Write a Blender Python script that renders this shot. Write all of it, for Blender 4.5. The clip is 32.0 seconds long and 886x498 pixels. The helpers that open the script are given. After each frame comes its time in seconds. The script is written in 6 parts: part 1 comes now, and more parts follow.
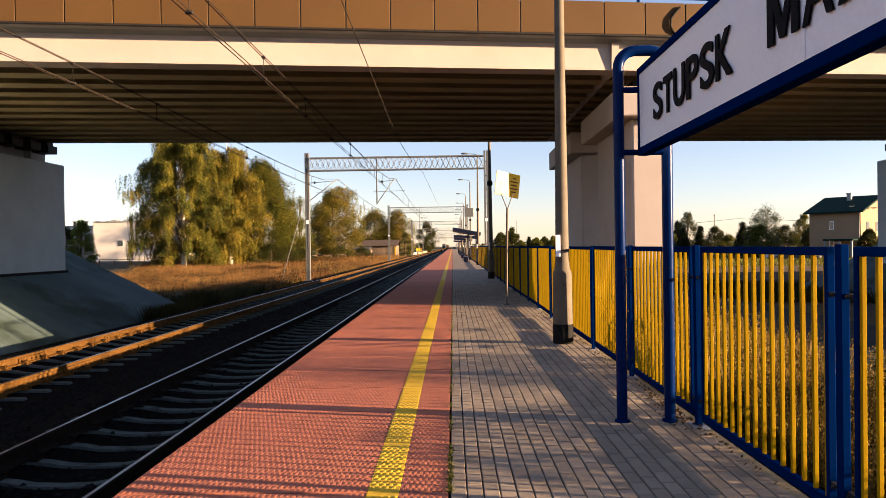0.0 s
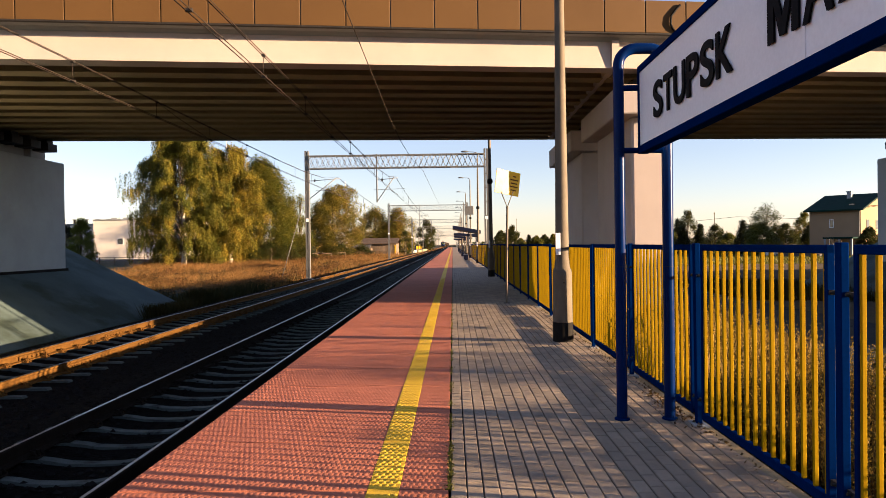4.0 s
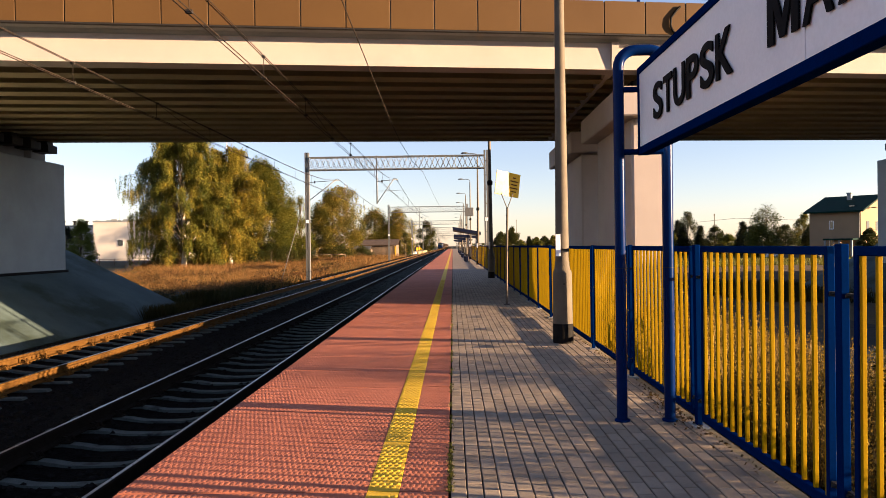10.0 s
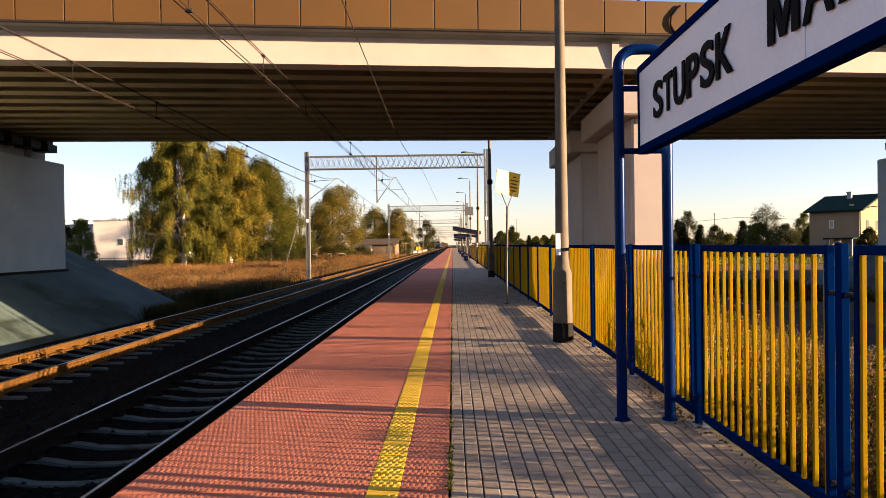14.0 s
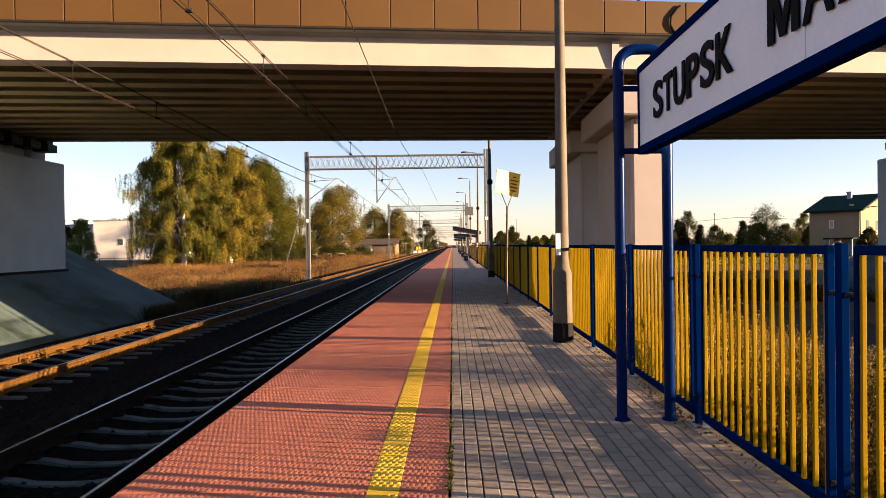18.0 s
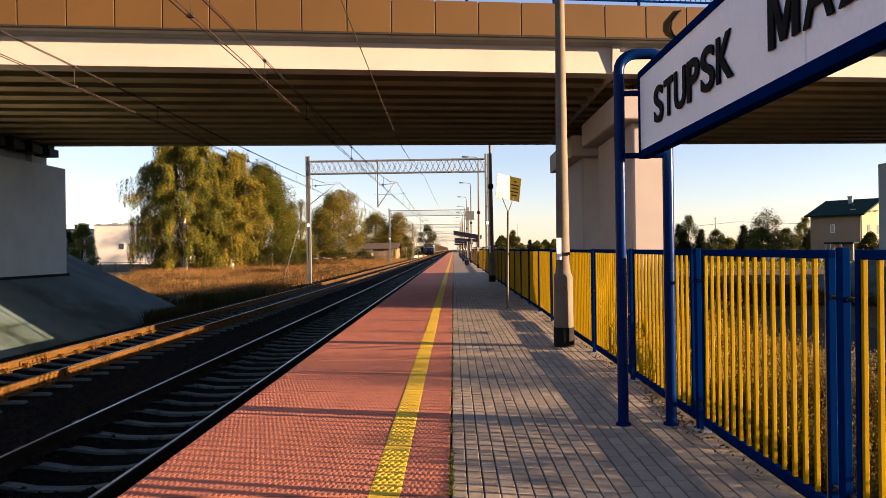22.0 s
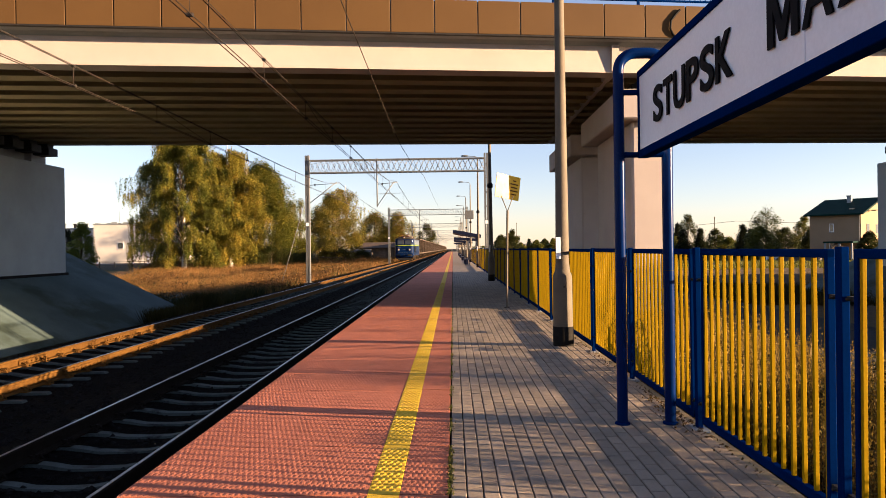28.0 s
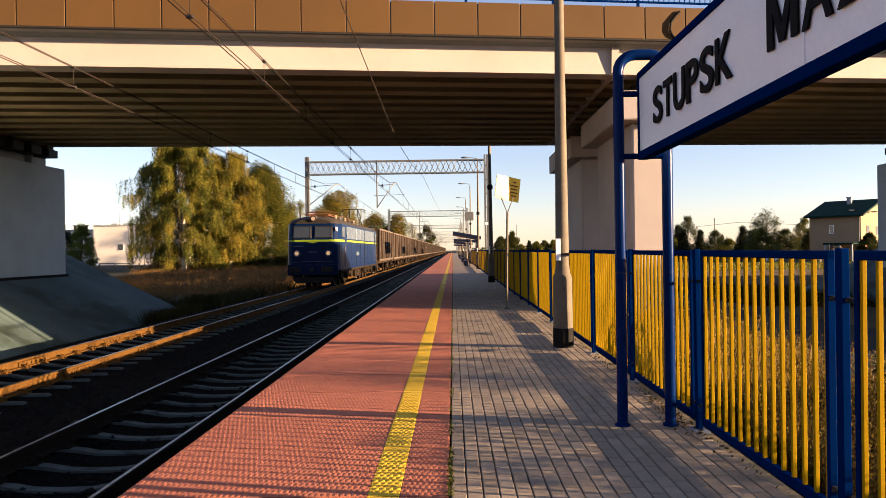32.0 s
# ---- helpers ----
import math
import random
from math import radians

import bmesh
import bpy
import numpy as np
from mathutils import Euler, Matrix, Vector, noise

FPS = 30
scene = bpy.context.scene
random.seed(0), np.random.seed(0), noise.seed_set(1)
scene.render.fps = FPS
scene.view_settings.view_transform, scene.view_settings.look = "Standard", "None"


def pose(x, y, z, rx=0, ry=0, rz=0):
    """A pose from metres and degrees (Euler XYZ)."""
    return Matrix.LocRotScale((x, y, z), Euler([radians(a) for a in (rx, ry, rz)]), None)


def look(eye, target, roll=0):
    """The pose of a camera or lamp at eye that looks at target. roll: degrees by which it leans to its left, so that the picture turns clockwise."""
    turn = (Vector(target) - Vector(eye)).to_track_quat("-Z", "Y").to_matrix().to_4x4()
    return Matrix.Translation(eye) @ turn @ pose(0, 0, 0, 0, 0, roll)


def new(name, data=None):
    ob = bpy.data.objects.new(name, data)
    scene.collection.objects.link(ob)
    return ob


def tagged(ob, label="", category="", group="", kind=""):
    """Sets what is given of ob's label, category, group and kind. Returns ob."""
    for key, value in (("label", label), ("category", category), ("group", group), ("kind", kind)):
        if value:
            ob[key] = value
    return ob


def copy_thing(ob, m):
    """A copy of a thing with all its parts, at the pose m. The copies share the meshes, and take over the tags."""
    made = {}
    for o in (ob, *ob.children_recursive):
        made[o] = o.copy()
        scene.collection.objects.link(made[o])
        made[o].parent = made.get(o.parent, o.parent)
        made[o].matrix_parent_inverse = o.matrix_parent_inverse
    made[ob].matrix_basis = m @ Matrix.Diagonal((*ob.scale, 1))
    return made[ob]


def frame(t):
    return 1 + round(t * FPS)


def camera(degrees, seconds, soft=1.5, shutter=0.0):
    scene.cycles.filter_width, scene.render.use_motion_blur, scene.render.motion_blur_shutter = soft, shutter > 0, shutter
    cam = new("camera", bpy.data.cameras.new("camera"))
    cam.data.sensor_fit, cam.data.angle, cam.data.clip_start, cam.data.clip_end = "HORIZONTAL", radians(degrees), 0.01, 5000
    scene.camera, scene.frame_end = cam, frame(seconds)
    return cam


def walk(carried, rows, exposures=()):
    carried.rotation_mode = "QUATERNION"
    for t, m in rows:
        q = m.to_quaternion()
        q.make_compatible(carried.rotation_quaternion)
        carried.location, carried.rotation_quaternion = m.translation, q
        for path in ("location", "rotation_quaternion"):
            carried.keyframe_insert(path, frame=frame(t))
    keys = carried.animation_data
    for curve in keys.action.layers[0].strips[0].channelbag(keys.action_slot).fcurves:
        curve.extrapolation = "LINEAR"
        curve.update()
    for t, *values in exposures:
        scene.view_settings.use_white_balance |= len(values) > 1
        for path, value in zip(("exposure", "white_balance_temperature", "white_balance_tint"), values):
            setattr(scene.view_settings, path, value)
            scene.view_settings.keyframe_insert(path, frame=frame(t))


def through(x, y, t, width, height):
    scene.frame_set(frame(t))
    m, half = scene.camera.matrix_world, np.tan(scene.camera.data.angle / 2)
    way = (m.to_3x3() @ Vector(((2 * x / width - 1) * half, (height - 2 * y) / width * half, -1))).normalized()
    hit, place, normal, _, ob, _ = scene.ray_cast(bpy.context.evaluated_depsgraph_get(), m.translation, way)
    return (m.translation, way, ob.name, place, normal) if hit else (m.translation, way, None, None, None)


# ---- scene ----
# Plan: x across the line, y along it, z up; platform top is z = 0, rail tops z = -0.55, the eye stands 1.453 m over the platform.
cam = camera(65.45, 32.0, soft=0.7)
FOCAL = 1220.0
# seconds, small sway to the side and up, both as parts of the focal length
SWAY = [(0.0, 0.3, 3.9), (0.5, 0.3, 1.5), (1.0, 0.4, 0.0), (1.5, 0.4, 1.5), (2.0, 0.0, 0.0), (2.5, 0.1, 0.0), (3.0, 0.3, 1.4),
        (3.5, 0.4, 0.0), (5.5, 0.4, 3.0), (6.0, 0.4, 3.0), (6.5, 0.4, 0.0), (7.0, 0.4, 1.5), (7.5, 0.4, 1.5), (8.0, 0.4, 2.0)]
SWAY += [(8.5, 0.4, 2.3), (9.0, 0.4, 1.5), (9.5, 0.4, 0.0), (10.0, 0.4, 3.0), (10.5, 0.5, 3.4), (11.0, 0.4, 1.5), (11.5, 0.4, 1.5),
         (12.0, 0.4, 1.5), (12.5, 0.4, 4.6), (13.0, 0.4, 3.2), (13.5, 0.4, 2.5), (14.0, 0.4, 1.5), (14.5, 0.5, 4.6), (16.5, 0.4, 4.6)]
SWAY += [(17.0, 0.4, 3.0), (17.5, 0.4, 1.5), (18.0, 0.4, 1.5), (18.5, 0.4, 2.7), (19.0, 0.4, 4.6), (19.5, 0.4, 0.1), (20.0, 0.4, 1.5),
         (20.5, 0.4, 1.5), (21.0, 0.5, 7.6), (21.5, 1.0, 7.6), (22.0, 1.8, 9.4), (22.5, 1.2, 6.1), (23.0, 1.2, 4.6), (23.5, 1.6, 5.9)]
SWAY += [(24.0, 1.0, 6.1), (24.5, 0.8, 6.1), (25.0, 1.0, 4.8), (25.5, 0.9, 7.6), (27.5, 0.9, 10.3), (28.0, 0.6, 8.0), (28.5, 0.8, 8.5),
         (29.0, 0.8, 9.2), (29.5, 0.8, 9.2), (30.0, 0.5, 7.9), (30.5, 0.6, 9.8), (31.0, 0.9, 12.2), (31.5, 0.9, 12.6), (32.0, 0.5, 10.7)]
walk(cam, [(t, pose(0, 0, 1.4534, 90 - 0.4015 + math.degrees(dy / FOCAL), 0, 0.7902 + math.degrees(dx / FOCAL)) @ pose(0, 0, 0, 0, 0, -0.7663))
           for t, dx, dy in SWAY], exposures=[(0.0, 2.59, 5980, 11.5), (32.0, 2.59, 5980, 11.5)])

# low evening sun from the field side, a little behind the camera
SUN_EL, SUN_AZ = radians(7.5), radians(11.7)
SUN_WAY = Vector((math.cos(SUN_EL) * math.cos(SUN_AZ), -math.cos(SUN_EL) * math.sin(SUN_AZ), math.sin(SUN_EL)))
world = bpy.data.worlds.new("world")
scene.world = world
world.use_nodes = True
wn = world.node_tree.nodes
sky = wn.new("ShaderNodeTexSky")
sky.sky_type, sky.sun_disc = "NISHITA", False
sky.sun_elevation, sky.sun_rotation = SUN_EL, radians(90) + SUN_AZ
sky.dust_density, sky.air_density, sky.ozone_density = 0.15, 1.0, 1.8
calm = wn.new("ShaderNodeHueSaturation")
calm.inputs["Saturation"].default_value = 0.76
world.node_tree.links.new(sky.outputs[0], calm.inputs["Color"])
haze = wn.new("ShaderNodeMix")
haze.data_type, haze.blend_type = "RGBA", "MULTIPLY"
haze.inputs[0].default_value, haze.inputs[7].default_value = 1.0, (1.085, 0.972, 1.095, 1.0)
world.node_tree.links.new(calm.outputs[0], haze.inputs[6])
world.node_tree.links.new(haze.outputs[2], wn["Background"].inputs[0])
wn["Background"].inputs[1].default_value = 0.047
sun = new("sun", bpy.data.lights.new("sun", "SUN"))
sun.data.energy, sun.data.angle, sun.data.color = 5.0, radians(0.53), (1.0, 0.66, 0.36)
sun.matrix_basis = look(SUN_WAY * 50, (0, 0, 0))


# ---- small mesh kit ----
class G:
    """Gathers vertices and faces of one mesh."""

    def __init__(self):
        self.v, self.f, self.s = [], [], []

    def add(self, verts, faces, smooth=False):
        n = len(self.v)
        self.v += [tuple(p) for p in verts]
        self.f += [tuple(i + n for i in q) for q in faces]
        self.s += [smooth] * len(faces)
        return self

    def box(self, x0, y0, z0, x1, y1, z1, c=0.0):
        if c <= 0:
            return self.add([(x, y, z) for z in (z0, z1) for y in (y0, y1) for x in (x0, x1)],
                            [(0, 2, 3, 1), (4, 5, 7, 6), (0, 1, 5, 4), (2, 6, 7, 3), (0, 4, 6, 2), (1, 3, 7, 5)])
        ring = lambda z, d: [(x0 + d, y0, z), (x1 - d, y0, z), (x1, y0 + d, z), (x1, y1 - d, z), (x1 - d, y1, z), (x0 + d, y1, z), (x0, y1 - d, z), (x0, y0 + d, z)]
        inner = lambda z: [(x0 + c, y0 + c, z), (x1 - c, y0 + c, z), (x1 - c, y0 + c, z), (x1 - c, y1 - c, z), (x1 - c, y1 - c, z), (x0 + c, y1 - c, z), (x0 + c, y1 - c, z), (x0 + c, y0 + c, z)]
        cap = lambda z: [(x0 + c, y0 + c, z), (x1 - c, y0 + c, z), (x1 - c, y1 - c, z), (x0 + c, y1 - c, z)]
        v = cap(z0) + ring(z0 + c, c) + ring(z1 - c, c) + cap(z1)
        f = [(3, 2, 1, 0), (20, 21, 22, 23)]
        for i in range(8):
            j = (i + 1) % 8
            f.append((4 + i, 4 + j, 12 + j, 12 + i))
        for k in range(4):
            a, b = 2 * k, 2 * k + 1
            n = (k + 1) % 4
            f.append((k, n, 4 + b, 4 + a))
            f.append((20 + n, 20 + k, 12 + a, 12 + b))
            f.append((n, 4 + (b + 1) % 8, 4 + b))
            f.append((20 + n, 12 + b, 12 + (b + 1) % 8))
        return self.add(v, f)

    def cyl(self, p0, p1, r0, r1=None, n=12, caps=True, smooth=True):
        r1 = r0 if r1 is None else r1
        p0, p1 = Vector(p0), Vector(p1)
        q = (p1 - p0).to_track_quat("Z", "Y").to_matrix()
        a = [p0 + q @ Vector((math.cos(2 * math.pi * i / n) * r0, math.sin(2 * math.pi * i / n) * r0, 0)) for i in range(n)]
        b = [p1 + q @ Vector((math.cos(2 * math.pi * i / n) * r1, math.sin(2 * math.pi * i / n) * r1, 0)) for i in range(n)]
        self.add(a + b, [(i, (i + 1) % n, n + (i + 1) % n, n + i) for i in range(n)], smooth)
        if caps:
            self.add(a, [tuple(reversed(range(n)))])
            self.add(b, [tuple(range(n))])
        return self

    def tube(self, pts, r, n=8, caps=True):
        """A bent tube; r is one radius or one for each point."""
        pts = [Vector(p) for p in pts]
        rs = r if isinstance(r, (list, tuple)) else [r] * len(pts)
        v, up = [], None
        for i, p in enumerate(pts):
            d = (pts[min(i + 1, len(pts) - 1)] - pts[max(i - 1, 0)]).normalized()
            if up is None:
                up = Vector((0, 0, 1)) if abs(d.z) < 0.9 else Vector((1, 0, 0))
            a = d.cross(up).normalized()
            up = a.cross(d).normalized()
            v += [p + (a * math.cos(2 * math.pi * k / n) + up * math.sin(2 * math.pi * k / n)) * rs[i] for k in range(n)]
        f = [(i * n + k, i * n + (k + 1) % n, (i + 1) * n + (k + 1) % n, (i + 1) * n + k) for i in range(len(pts) - 1) for k in range(n)]
        self.add(v, f, True)
        if caps:
            self.add(v[:n], [tuple(range(n))])
            self.add(v[-n:], [tuple(reversed(range(n)))])
        return self

    def lathe(self, prof, n=20, at=(0, 0, 0)):
        """A turned shape about the vertical; prof: rows of radius, height."""
        v = [(at[0] + r * math.cos(2 * math.pi * k / n), at[1] + r * math.sin(2 * math.pi * k / n), at[2] + z) for r, z in prof for k in range(n)]
        f = [(i * n + k, i * n + (k + 1) % n, (i + 1) * n + (k + 1) % n, (i + 1) * n + k) for i in range(len(prof) - 1) for k in range(n)]
        self.add(v, f, True)
        self.add(v[:n], [tuple(reversed(range(n)))])
        return self.add(v[-n:], [tuple(range(n))])

    def prism(self, poly, axis, a, b, smooth=False):
        """A flat outline drawn out along an axis; poly in the other two axes, in their order."""
        def p(u, w, t):
            return {"x": (t, u, w), "y": (u, t, w), "z": (u, w, t)}[axis]
        n = len(poly)
        self.add([p(u, w, a) for u, w in poly] + [p(u, w, b) for u, w in poly], [(i, (i + 1) % n, n + (i + 1) % n, n + i) for i in range(n)], smooth)
        self.add([p(u, w, a) for u, w in poly], [tuple(reversed(range(n)))])
        return self.add([p(u, w, b) for u, w in poly], [tuple(range(n))])

    def loft(self, rings, smooth=True, caps=True):
        n = len(rings[0])
        self.add([p for r in rings for p in r],
                 [(i * n + k, i * n + (k + 1) % n, (i + 1) * n + (k + 1) % n, (i + 1) * n + k) for i in range(len(rings) - 1) for k in range(n)], smooth)
        if caps:
            self.add(rings[0], [tuple(reversed(range(n)))])
            self.add(rings[-1], [tuple(range(n))])
        return self

    def mesh(self, name, material=None, turn=True):
        me = bpy.data.meshes.new(name)
        me.from_pydata(self.v, [], self.f)
        me.polygons.foreach_set("use_smooth", self.s)
        if turn:
            bm = bmesh.new()
            bm.from_mesh(me)
            bmesh.ops.remove_doubles(bm, verts=bm.verts, dist=1e-5) if len(bm.verts) < 3000 else None
            bmesh.ops.recalc_face_normals(bm, faces=bm.faces)
            for e in bm.edges:
                if len(e.link_faces) == 2 and e.calc_face_angle(0) > 0.7:
                    e.smooth = False
            bm.to_mesh(me)
            bm.free()
        if material:
            me.materials.append(material)
        return me


def part(name, g, material, parent, label=""):
    """One mesh under a thing or a part; g is a G or a mesh that pieces share."""
    ob = new(name, g.mesh(name, material) if isinstance(g, G) else g)
    ob.parent = parent
    return tagged(ob, label)


def thing(name, label, category, at=None, group="", kind=""):
    ob = new(name)
    ob.empty_display_size = 0.2
    if at is not None:
        ob.matrix_basis = at if isinstance(at, Matrix) else pose(*at)
    return tagged(ob, label, category, group, kind)


def solid(name, g, material, label, category="", kind="", group="", turn=True):
    return tagged(new(name, g.mesh(name, material, turn)), label, category, group, kind)


# ---- materials ----
def mat(name, a, b=None, scale=4.0, rough=0.7, metal=0.0, bump=0.0, bscale=60.0, fine=0.25, spread=0.0, coat=0.0, stain=None, stain_at=0.6, stain_scale=1.2, spec=0.2, world_space=False):
    """A surface with two scales of variation: broad noise between a and b, fine grain, and stains."""
    b = b or tuple(c * 0.75 for c in a)
    m = bpy.data.materials.new(name)
    m.use_nodes = True
    nt, nd = m.node_tree, m.node_tree.nodes
    bs, link = nd["Principled BSDF"], m.node_tree.links.new
    if world_space:
        co = nd.new("ShaderNodeNewGeometry").outputs["Position"]
    else:
        tc, oi = nd.new("ShaderNodeTexCoord"), nd.new("ShaderNodeObjectInfo")
        ad = nd.new("ShaderNodeVectorMath")
        sc = nd.new("ShaderNodeMath")
        sc.operation, sc.inputs[1].default_value = "MULTIPLY", 37.0
        link(oi.outputs["Random"], sc.inputs[0])
        link(tc.outputs["Object"], ad.inputs[0])
        link(sc.outputs[0], ad.inputs[1])
        co = ad.outputs[0]

    def noisy(s, d=4.0, r=0.6):
        n = nd.new("ShaderNodeTexNoise")
        n.inputs["Scale"].default_value, n.inputs["Detail"].default_value, n.inputs["Roughness"].default_value = s, d, r
        link(co, n.inputs["Vector"])
        return n.outputs["Fac"]

    def ramp(fac, lo, hi):
        n = nd.new("ShaderNodeMapRange")
        n.inputs["From Min"].default_value, n.inputs["From Max"].default_value = lo, hi
        link(fac, n.inputs["Value"])
        return n.outputs["Result"]

    def mix(fac, c1, c2, kind="MIX"):
        n = nd.new("ShaderNodeMix")
        n.data_type, n.blend_type = "RGBA", kind
        for sock, c in ((n.inputs[6], c1), (n.inputs[7], c2)):
            if isinstance(c, tuple):
                sock.default_value = (*c, 1.0)
            else:
                link(c, sock)
        if isinstance(fac, float):
            n.inputs[0].default_value = fac
        else:
            link(fac, n.inputs[0])
        return n.outputs[2]

    col = mix(ramp(noisy(scale), 0.3, 0.7), a, b)
    grain = noisy(bscale, 3.0)
    if fine:
        g = nd.new("ShaderNodeMapRange")
        g.inputs["From Min"].default_value, g.inputs["From Max"].default_value = 0.25, 0.75
        g.inputs["To Min"].default_value, g.inputs["To Max"].default_value = 1.0 - fine, 1.0 + fine
        link(grain, g.inputs["Value"])
        col = mix(1.0, col, g.outputs["Result"], "MULTIPLY")
    if stain:
        col = mix(ramp(noisy(stain_scale, 6.0, 0.65), stain_at, stain_at + 0.12), col, stain)
    if spread:
        oi2, g = nd.new("ShaderNodeObjectInfo"), nd.new("ShaderNodeMapRange")
        g.inputs["To Min"].default_value, g.inputs["To Max"].default_value = 1.0 - spread, 1.0 + spread
        link(oi2.outputs["Random"], g.inputs["Value"])
        col = mix(1.0, col, g.outputs["Result"], "MULTIPLY")
        ge, g = nd.new("ShaderNodeNewGeometry"), nd.new("ShaderNodeMapRange")
        g.inputs["To Min"].default_value, g.inputs["To Max"].default_value = 1.0 - spread, 1.0 + spread
        link(ge.outputs["Random Per Island"], g.inputs["Value"])
        col = mix(1.0, col, g.outputs["Result"], "MULTIPLY")
    link(col, bs.inputs["Base Color"])
    rr = nd.new("ShaderNodeMapRange")
    rr.inputs["To Min"].default_value, rr.inputs["To Max"].default_value = max(0.03, rough - 0.1), min(1.0, rough + 0.1)
    link(noisy(scale * 3), rr.inputs["Value"])
    link(rr.outputs["Result"], bs.inputs["Roughness"])
    bs.inputs["Metallic"].default_value = metal
    bs.inputs["Coat Weight"].default_value = coat
    bs.inputs["Specular IOR Level"].default_value = spec
    if bump:
        bp = nd.new("ShaderNodeBump")
        bp.inputs["Strength"].default_value, bp.inputs["Distance"].default_value = 1.0, bump
        link(grain, bp.inputs["Height"])
        link(bp.outputs["Normal"], bs.inputs["Normal"])
    return m


def leafy(name, a, b, c, rough=0.6, through=0.3, bough=0.5, single=0.4):
    """Leaves that let some light through; colours vary from bough to bough and from leaf to leaf."""
    m = bpy.data.materials.new(name)
    m.use_nodes = True
    nd, link = m.node_tree.nodes, m.node_tree.links.new
    bs = nd["Principled BSDF"]
    ge, rp = nd.new("ShaderNodeNewGeometry"), nd.new("ShaderNodeValToRGB")
    rp.color_ramp.elements.new(0.5)
    for k, col in enumerate((a, b, c)):
        rp.color_ramp.elements[k].color = (*col, 1)
    tc, nz, mx = nd.new("ShaderNodeTexCoord"), nd.new("ShaderNodeTexNoise"), nd.new("ShaderNodeMix")
    nz.inputs["Scale"].default_value, nz.inputs["Detail"].default_value = bough, 3.0
    link(tc.outputs["Object"], nz.inputs["Vector"])
    wide = nd.new("ShaderNodeMapRange")
    wide.inputs["From Min"].default_value, wide.inputs["From Max"].default_value = 0.33, 0.67
    link(nz.outputs["Fac"], wide.inputs["Value"])
    mx.data_type = "FLOAT"
    mx.inputs[0].default_value = single
    link(wide.outputs["Result"], mx.inputs[2])
    link(ge.outputs["Random Per Island"], mx.inputs[3])
    link(mx.outputs[0], rp.inputs[0])
    link(rp.outputs[0], bs.inputs["Base Color"])
    bs.inputs["Roughness"].default_value = rough
    bs.inputs["Specular IOR Level"].default_value = 0.2
    tr, mx = nd.new("ShaderNodeBsdfTranslucent"), nd.new("ShaderNodeMixShader")
    link(rp.outputs[0], tr.inputs["Color"])
    mx.inputs[0].default_value = through
    link(bs.outputs[0], mx.inputs[1])
    link(tr.outputs[0], mx.inputs[2])
    link(mx.outputs[0], nd["Material Output"].inputs["Surface"])
    return m


def glow(name, col, strength):
    m = bpy.data.materials.new(name)
    m.use_nodes = True
    bs = m.node_tree.nodes["Principled BSDF"]
    bs.inputs["Base Color"].default_value = (col[0] * 0.15, col[1] * 0.15, col[2] * 0.15, 1)
    bs.inputs["Emission Color"].default_value = (*col, 1)
    bs.inputs["Emission Strength"].default_value = strength
    return m


def glassy(name, col=(0.02, 0.03, 0.035), rough=0.05, spec=0.8):
    m = bpy.data.materials.new(name)
    m.use_nodes = True
    bs = m.node_tree.nodes["Principled BSDF"]
    bs.inputs["Base Color"].default_value = (*col, 1)
    bs.inputs["Roughness"].default_value = rough
    bs.inputs["Specular IOR Level"].default_value = spec
    return m


M_RED = mat("red_concrete", (0.4368, 0.1498, 0.0873), (0.3673, 0.1223, 0.0715), 3, 0.85, bump=0.002, bscale=220, fine=0.2, spread=0.06, stain=(0.2382, 0.1054, 0.0695), stain_at=0.62)
M_YELLOW_TILE = mat("yellow_tile", (0.6408, 0.4183, 0.0267), (0.5518, 0.3471, 0.0267), 4, 0.7, bump=0.001, bscale=150, fine=0.15, spread=0.05, stain=(0.356, 0.2403, 0.0534), stain_at=0.64)
M_PAVER = mat("grey_paver", (0.283, 0.226, 0.17), (0.19, 0.156, 0.12), 3, 0.88, bump=0.002, bscale=260, fine=0.25, spread=0.13, stain=(0.1812, 0.1539, 0.1249), stain_at=0.63)
M_JOINT = mat("joint_sand", (0.0193, 0.016, 0.0127), (0.011, 0.0105, 0.0077), 9, 0.95, bump=0.004, bscale=200, spec=0.05, world_space=True)
M_MOSS = leafy("moss", (0.0445, 0.0534, 0.0107), (0.089, 0.089, 0.0178), (0.1424, 0.1246, 0.0267))
M_CONC = mat("concrete", (0.2559, 0.2752, 0.2836), (0.2047, 0.2205, 0.2289), 0.9, 0.85, bump=0.003, bscale=90, fine=0.1, stain=(0.2661, 0.2626, 0.2415), stain_at=0.62, world_space=True)
# Lighter copy of the concrete; fill light on the abutments put into the colour.
M_WALL = mat("lightened_wall_concrete", (0.33, 0.36, 0.36), (0.275, 0.30, 0.30), 0.9, 0.85, bump=0.003, bscale=90, fine=0.08, stain=(0.30, 0.31, 0.29), stain_at=0.64, world_space=True)
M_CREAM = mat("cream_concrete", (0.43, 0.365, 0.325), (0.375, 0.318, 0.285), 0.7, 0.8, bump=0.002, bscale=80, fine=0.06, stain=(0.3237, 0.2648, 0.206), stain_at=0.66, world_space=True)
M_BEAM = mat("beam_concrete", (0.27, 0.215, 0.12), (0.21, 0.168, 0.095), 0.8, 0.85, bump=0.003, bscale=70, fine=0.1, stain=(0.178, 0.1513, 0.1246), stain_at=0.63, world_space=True)
